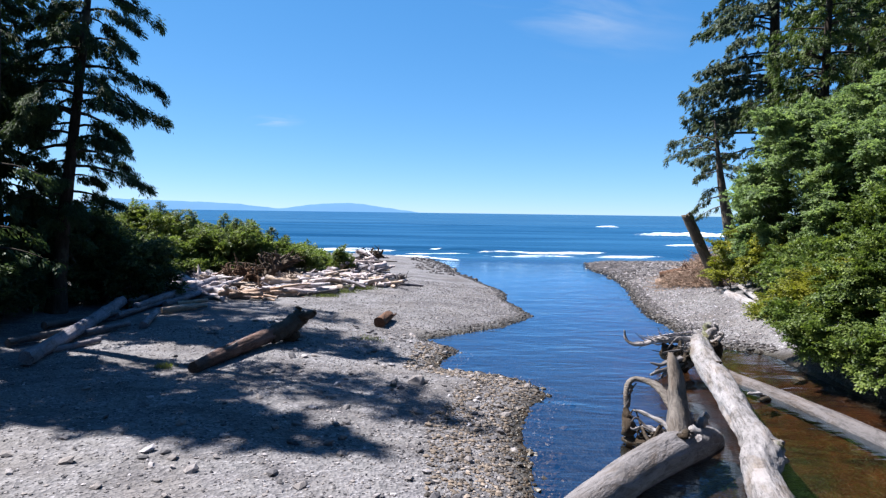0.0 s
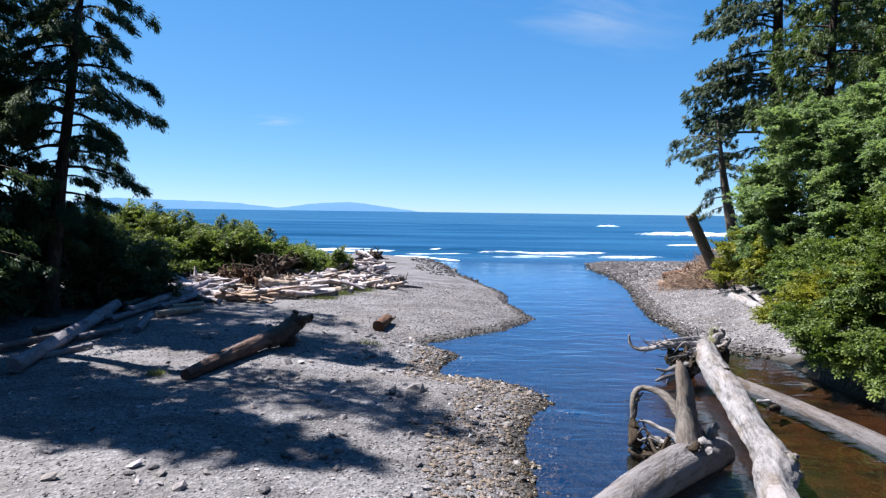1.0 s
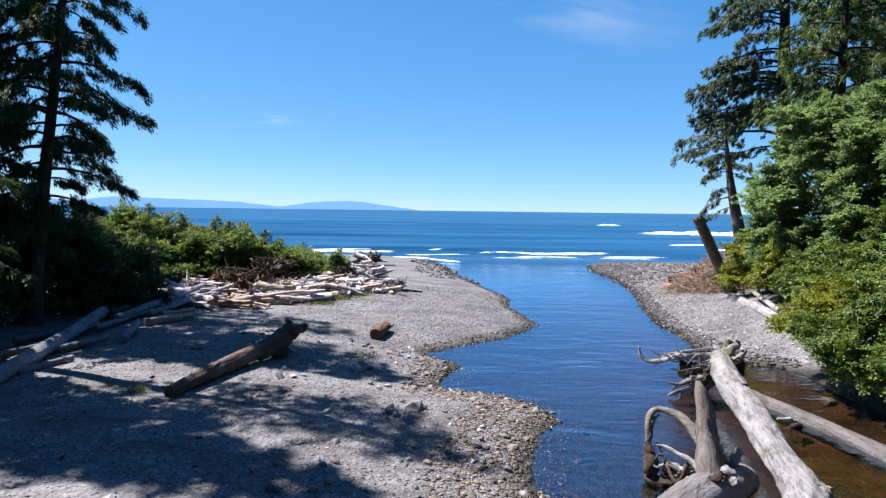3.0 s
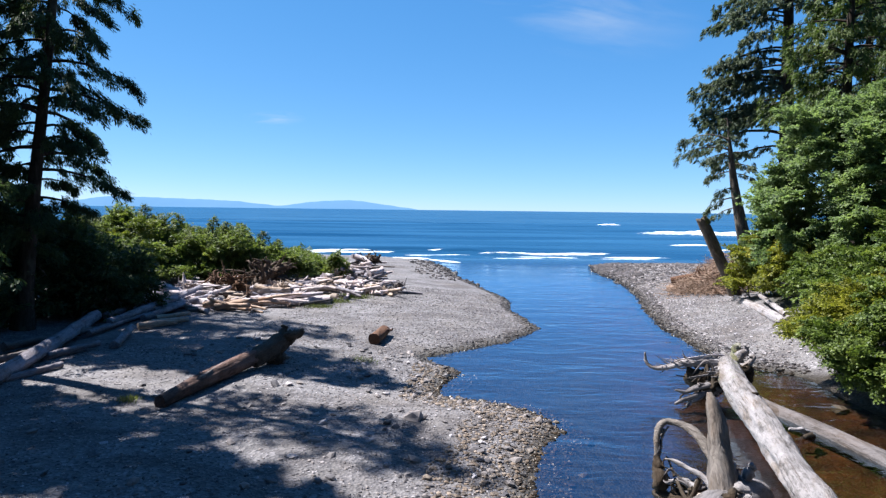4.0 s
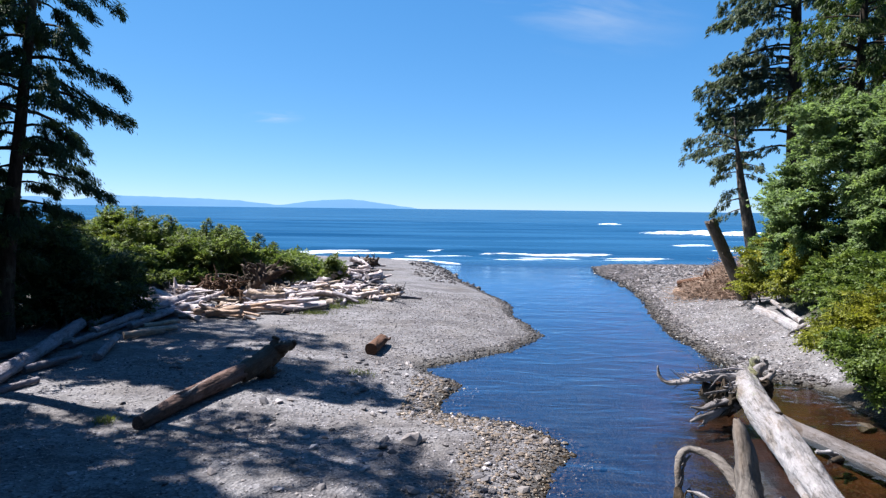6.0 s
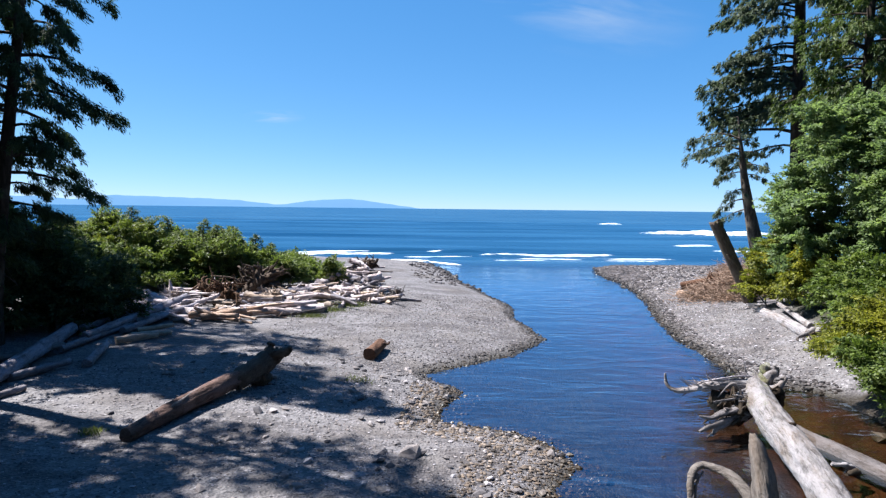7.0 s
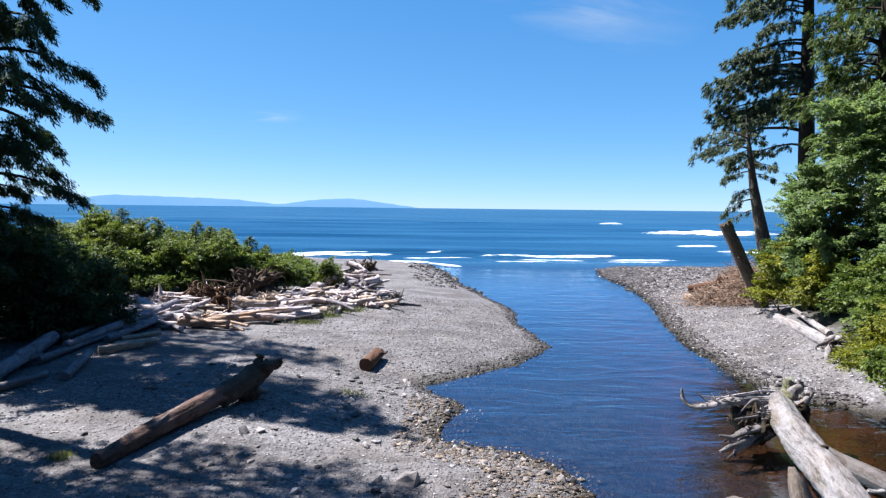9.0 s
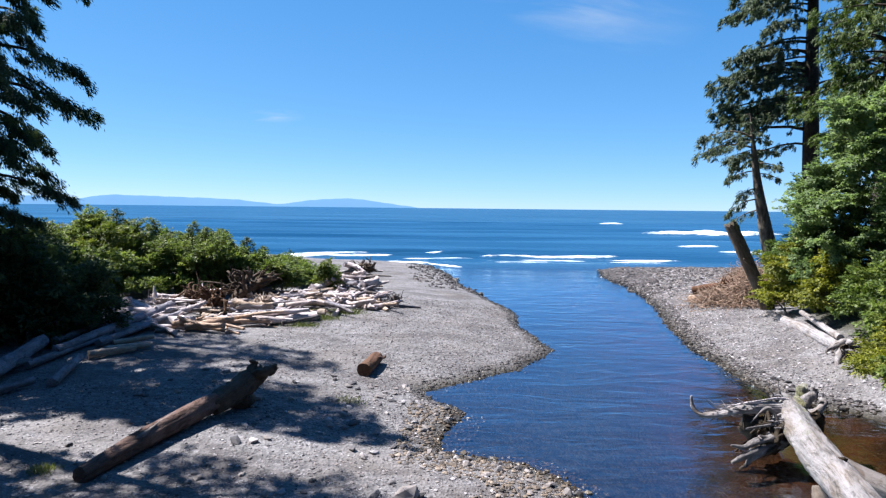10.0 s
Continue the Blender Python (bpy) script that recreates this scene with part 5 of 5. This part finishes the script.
log("driftwood_spike", [(-14.5, 34.8, 0.9), (-14.42, 34.85, 1.4), (-14.5, 34.9, 2.0)], [0.32, 0.16, 0.02], PALE, "white pointed stump standing on the pile", "driftwood pile", 10, 9, 0.14, 3)
root_wad((-11.8, 35.0, 1.3), 1.15, DARKRUST, "brown root wad on the driftwood pile", 2, 10, 0.9)
root_wad((-13.0, 36.0, 1.3), 0.9, DARKRUST, "brown root wad on the driftwood pile", 8, 9, 0.9)
root_wad((-10.9, 37.4, 1.6), 1.4, DARKBROWN, "dark upturned root wad on the driftwood pile", 3, 12, 0.8, 1.6)
root_wad((-9.9, 36.2, 1.15), 0.7, TAN, "tan root wad on the driftwood pile", 6)
log("driftwood_log", [(-10.7, 34.6, 1.25), (-10.0, 34.6, 1.1), (-9.0, 35.0, 1.15)], [0.32, 0.26, 0.16], TAN, "thick tan butt log in the driftwood pile", "driftwood pile", 14, 14, 0.16, 7)
root_wad((-6.5, 44.2, 2.0), 0.95, DARKBROWN, "dark root wad standing on the driftwood pile", 4, 11)
root_wad((-3.9, 38.6, 0.95), 0.7, GREY, "grey root wad at the end of the driftwood pile", 5)

# ---- logs, snag and torn roots on the far bank ----
log("bank_log", [(14.0, 36.6, 0.95), (13.4, 32.6, 1.0), (12.9, 28.9, 1.0)], [0.17, 0.23, 0.27], SILVER, "pale straight log lying on top of the bank", n=12, seed=31, more=[
    ("root", [(12.9, 28.9, 1.0), (12.5, 28.3, 0.9), (12.3, 28.0, 0.5)], [0.24, 0.14, 0.06], SILVER, ""), ("root", [(12.9, 29.0, 1.1), (13.0, 28.4, 1.35), (12.8, 28.0, 1.6)], [0.2, 0.1, 0.04], SILVER, ""),
    # solid dark plug stands for the shade inside the butt
    ("hollow", [(12.85, 28.75, 1.0), (12.82, 28.55, 1.0)], [0.3, 0.26], DARKWOOD, "butt end with its inner shade as dark wood")] + tangle((12.95, 28.6, 0.95), ((12.1, 13.5), (27.5, 28.4), (0.4, 1.5)), 14, 0.08, (SILVER, GREY, DARKWOOD), 903))
log("bank_log", [(13.9, 33.6, 1.5), (12.9, 29.0, 1.35)], [0.1, 0.13], SILVER, "thin pale branch leaning on the bank log", n=8, seed=32)
log("bank_log", [(12.7, 43.6, 0.62), (14.7, 40.2, 0.8)], [0.2, 0.24], BUTT, "orange-brown log at the foot of the torn roots", n=10, seed=33)
log("bank_log", [(13.2, 44.6, 0.95), (15.6, 43.2, 1.7)], [0.26, 0.24], RUST, "brown log against the bank", n=10, seed=34)
log("snag", [(14.75, 38.3, 0.7), (14.1, 38.1, 2.0), (13.3, 38, 3.6), (12.6, 38, 5.0)], [0.33, 0.3, 0.29, 0.25], SNAGWOOD, "leaning broken dead trunk with a splintered top", n=20, sides=14, rough=0.06, seed=35, ragged=0.8, category="snag", more=[("moss_cap", [(12.9, 38, 4.78), (12.76, 38, 5.0), (12.7, 38, 5.08)], [0.2, 0.2, 0.1], MOSS, "green moss on the broken top"), ("branch_stub", [(13.5, 37.8, 3.2), (13.1, 37.6, 3.4)], [0.08, 0.03], SNAGWOOD, "")])
root_wad((14.4, 41.8, 1.2), 1.2, RUST, "reddish torn root plate against the bank", 36, 12, 0.8)
root_wad((15.6, 43.0, 1.3), 1.0, RUST, "reddish torn root plate against the bank", 37, 10, 0.8)


def brush_heap(at, wide, high, seed):
    """A heap of dry brown twigs against the bank."""
    rng = np.random.default_rng(seed)
    bits = []
    for k in range(900):
        a = np.array(at) + rng.normal(0, 1, 3) * np.array([wide * 0.4, wide * 0.4, 0])
        a[2] = z_at(a[0], a[1]) + rng.uniform(0, high) * math.exp(-((a[0] - at[0]) ** 2 + (a[1] - at[1]) ** 2) / wide**2)
        d = rng.normal(0, 1, 3) * np.array([1, 1, 0.45])
        bits.append(tube([a, a + d * 0.18 + rng.normal(0, 0.06, 3), a + d * 0.36 + rng.normal(0, 0.09, 3)], [0.02, 0.014, 0.006], 4, 4, 0.05, k))
    v, f, s = merged(bits)
    return tagged(new("brush_heap", mesh_of("brush_heap", v, f, HEAP, s)), "heap of dry reddish-brown twigs and roots", "brush", kind="stuff")


brush_heap((13.5, 41.6, 0.8), 1.7, 0.9, 51)
brush_heap((14.6, 40.2, 0.9), 1.4, 1.9, 52)
brush_heap((15.4, 42.4, 0.9), 1.7, 2.3, 54)
brush_heap((15.9, 44.4, 0.9), 1.6, 1.2, 53)


def grass_patch(x, y, wide, n, seed):
    rng = np.random.default_rng(seed)
    px, py = x + rng.normal(0, wide * 0.5, n), y + rng.normal(0, wide * 0.35, n)
    p = np.stack([px, py, height(px, py) - 0.02], -1)
    v, f = leaves(p, 0.17, 0.02, rng, np.array([0, 0, 0.9]), np.array([0, -1.0, 0.2]), 0.6)
    return tagged(new("beach_grass", mesh_of("beach_grass", v, f, GRASS)), "tufts of yellow-green beach grass on the shingle", "grass", kind="stuff")


for k, (x, y, wide, n) in enumerate([(-6.7, 34.6, 0.9, 900), (-5.9, 36.4, 0.9, 900), (-7.0, 32.8, 0.7, 500), (-8.0, 18.0, 0.25, 160), (-7.3, 36.2, 1.0, 900), (-9.2, 40.2, 1.2, 900), (-3.2, 23.4, 0.5, 120)]):
    grass_patch(x, y, wide, n, 700 + k)

# ---- loose stones ----
def stone_shape(seed):
    rng = np.random.default_rng(seed)
    bm = bmesh.new()
    bmesh.ops.create_icosphere(bm, subdivisions=1, radius=1)
    v = np.array([q.co[:] for q in bm.verts])
    f = np.array([[q.index for q in t.verts] for t in bm.faces])
    bm.free()
    v = v * (1 + 0.2 * rng.normal(size=(len(v), 1))) * np.array([1.0, rng.uniform(0.55, 0.9), rng.uniform(0.35, 0.6)])
    return v, f


def scatter(name, count, region, size, seed, label, keep, mat=None):
    """Many stones strewn on the ground, as one piece."""
    rng = np.random.default_rng(seed)
    x, y = rng.uniform(region[0], region[1], count), rng.uniform(region[2], region[3], count)
    z = height(x, y)
    k = keep(x, y, z, rng)
    x, y, z = x[k], y[k], z[k]
    r = size[0] + (size[1] - size[0]) * rng.beta(1.1, 5.0, len(x))
    vs, fs, at = [], [], 0
    kinds = [stone_shape(seed + q) for q in range(8)]
    which = rng.integers(0, 8, len(x))
    for q, (v, f) in enumerate(kinds):
        m = which == q
        if not m.any():
            continue
        a = rng.uniform(0, 6.3, m.sum())
        c, s = np.cos(a)[:, None], np.sin(a)[:, None]
        px, py = v[None, :, 0] * c - v[None, :, 1] * s, v[None, :, 0] * s + v[None, :, 1] * c
        w = np.stack([px, py, np.broadcast_to(v[None, :, 2], px.shape)], -1) * r[m][:, None, None] + np.stack([x[m], y[m], z[m] + 0.15 * r[m]], -1)[:, None]
        vs.append(w.reshape(-1, 3))
        fs.append((f[None] + (np.arange(m.sum()) * len(v))[:, None, None]).reshape(-1, 3) + at)
        at += vs[-1].shape[0]
    ob = new(name, mesh_of(name, np.vstack(vs), np.vstack(fs), mat or PEBBLE))
    return tagged(ob, label, "stones", kind="stuff")


dry = lambda x, y, z, rng: (z > -0.12) & (z < 1.1) & (rng.uniform(0, 1, len(x)) < np.interp(z, [-0.12, 0.0, 0.12, 0.4, 0.7], [0.15, 0.7, 1.0, 0.6, 0.4]))
scatter("pebbles", 40000, (-13, 3.5, 9, 24), (0.012, 0.075), 501, "loose grey and tan beach pebbles", dry)
scatter("pebbles", 24000, (-8, 4, 24, 42), (0.015, 0.09), 502, "loose grey beach pebbles on the gravel spit", dry)
scatter("pebbles", 18000, (9, 15, 25.2, 50), (0.015, 0.1), 503, "loose grey stones on the far bank", dry)
scatter("pebbles", 3500, (9, 14.5, 25.5, 50), (0.02, 0.12), 507, "loose pale stones on the far bank", dry, WHITE_STONE)
scatter("pebbles", 9000, (-6, 26, 48, 73), (0.06, 0.34), 504, "dark wet stones at the creek mouth", lambda x, y, z, rng: (z > -0.2) & (z < 0.5) & (rng.uniform(0, 1, len(x)) < np.interp(z, [0.1, 0.5], [1, 0.15])), DARK_STONE)
scatter("pebbles", 7000, (9.6, 15, 54, 70.5), (0.08, 0.34), 510, "dark weedy rocks at the tip of the far bank", lambda x, y, z, rng: (z > -0.28) & (z < 0.3), DARK_STONE)
scatter("pebbles", 12000, (10, 30, 46, 72), (0.05, 0.22), 509, "grey cobbles on the point of the far bank", lambda x, y, z, rng: (z > 0.05) & (z < 0.9))
scatter("pebbles", 9000, (8.5, 12.5, 24.6, 60), (0.04, 0.17), 508, "dark wet cobbles along the far bank", lambda x, y, z, rng: (z > -0.1) & (z < 0.2), DARK_STONE)
scatter("pebbles", 10000, (-1.6, 3.6, 9, 24), (0.02, 0.13), 505, "tan cobbles at the water's edge", lambda x, y, z, rng: (z > -0.16) & (z < 0.34), TAN_STONE)
scatter("pebbles", 10000, (-1.8, 4.0, 24, 62), (0.03, 0.12), 506, "dark wet cobbles along the water's edge", lambda x, y, z, rng: (z > -0.08) & (z < 0.14), DARK_STONE)

# single larger stones, each a piece of the beach
kinds = []
for q in range(8):
    v, f = stone_shape(900 + q)
    kinds.append(mesh_of("stone", v, f, STONE))
rng = np.random.default_rng(888)
spots = [(3.13, 18.12, 0.16), (2.08, 13.9, 0.17), (-1.05, 17.75, 0.3), (0.12, 20.4, 0.14), (10.6, 21.1, 0.3), (2.7, 16.4, 0.14), (2.5, 19.6, 0.12), (1.9, 13.0, 0.16), (2.4, 14.6, 0.13), (-3.0, 17.0, 0.14)]
while len(spots) < 290:
    x, y = rng.uniform(-9, 3.2), rng.uniform(10, 26)
    z = z_at(x, y)
    if -0.08 < z < 0.7 and rng.uniform() < np.interp(z, [0, 0.15, 0.4, 0.7], [1, 1, 0.5, 0.2]):
        spots.append((x, y, rng.uniform(0.07, 0.15)))
for k, (x, y, r) in enumerate(spots):
    ob = new("stone", kinds[k % 8])
    ob.parent = ground
    ob.matrix_basis = Matrix.LocRotScale((x, y, z_at(x, y) + 0.2 * r), Euler((rng.normal(0, 0.2), rng.normal(0, 0.2), rng.uniform(0, 6.3))), (r, r, r))
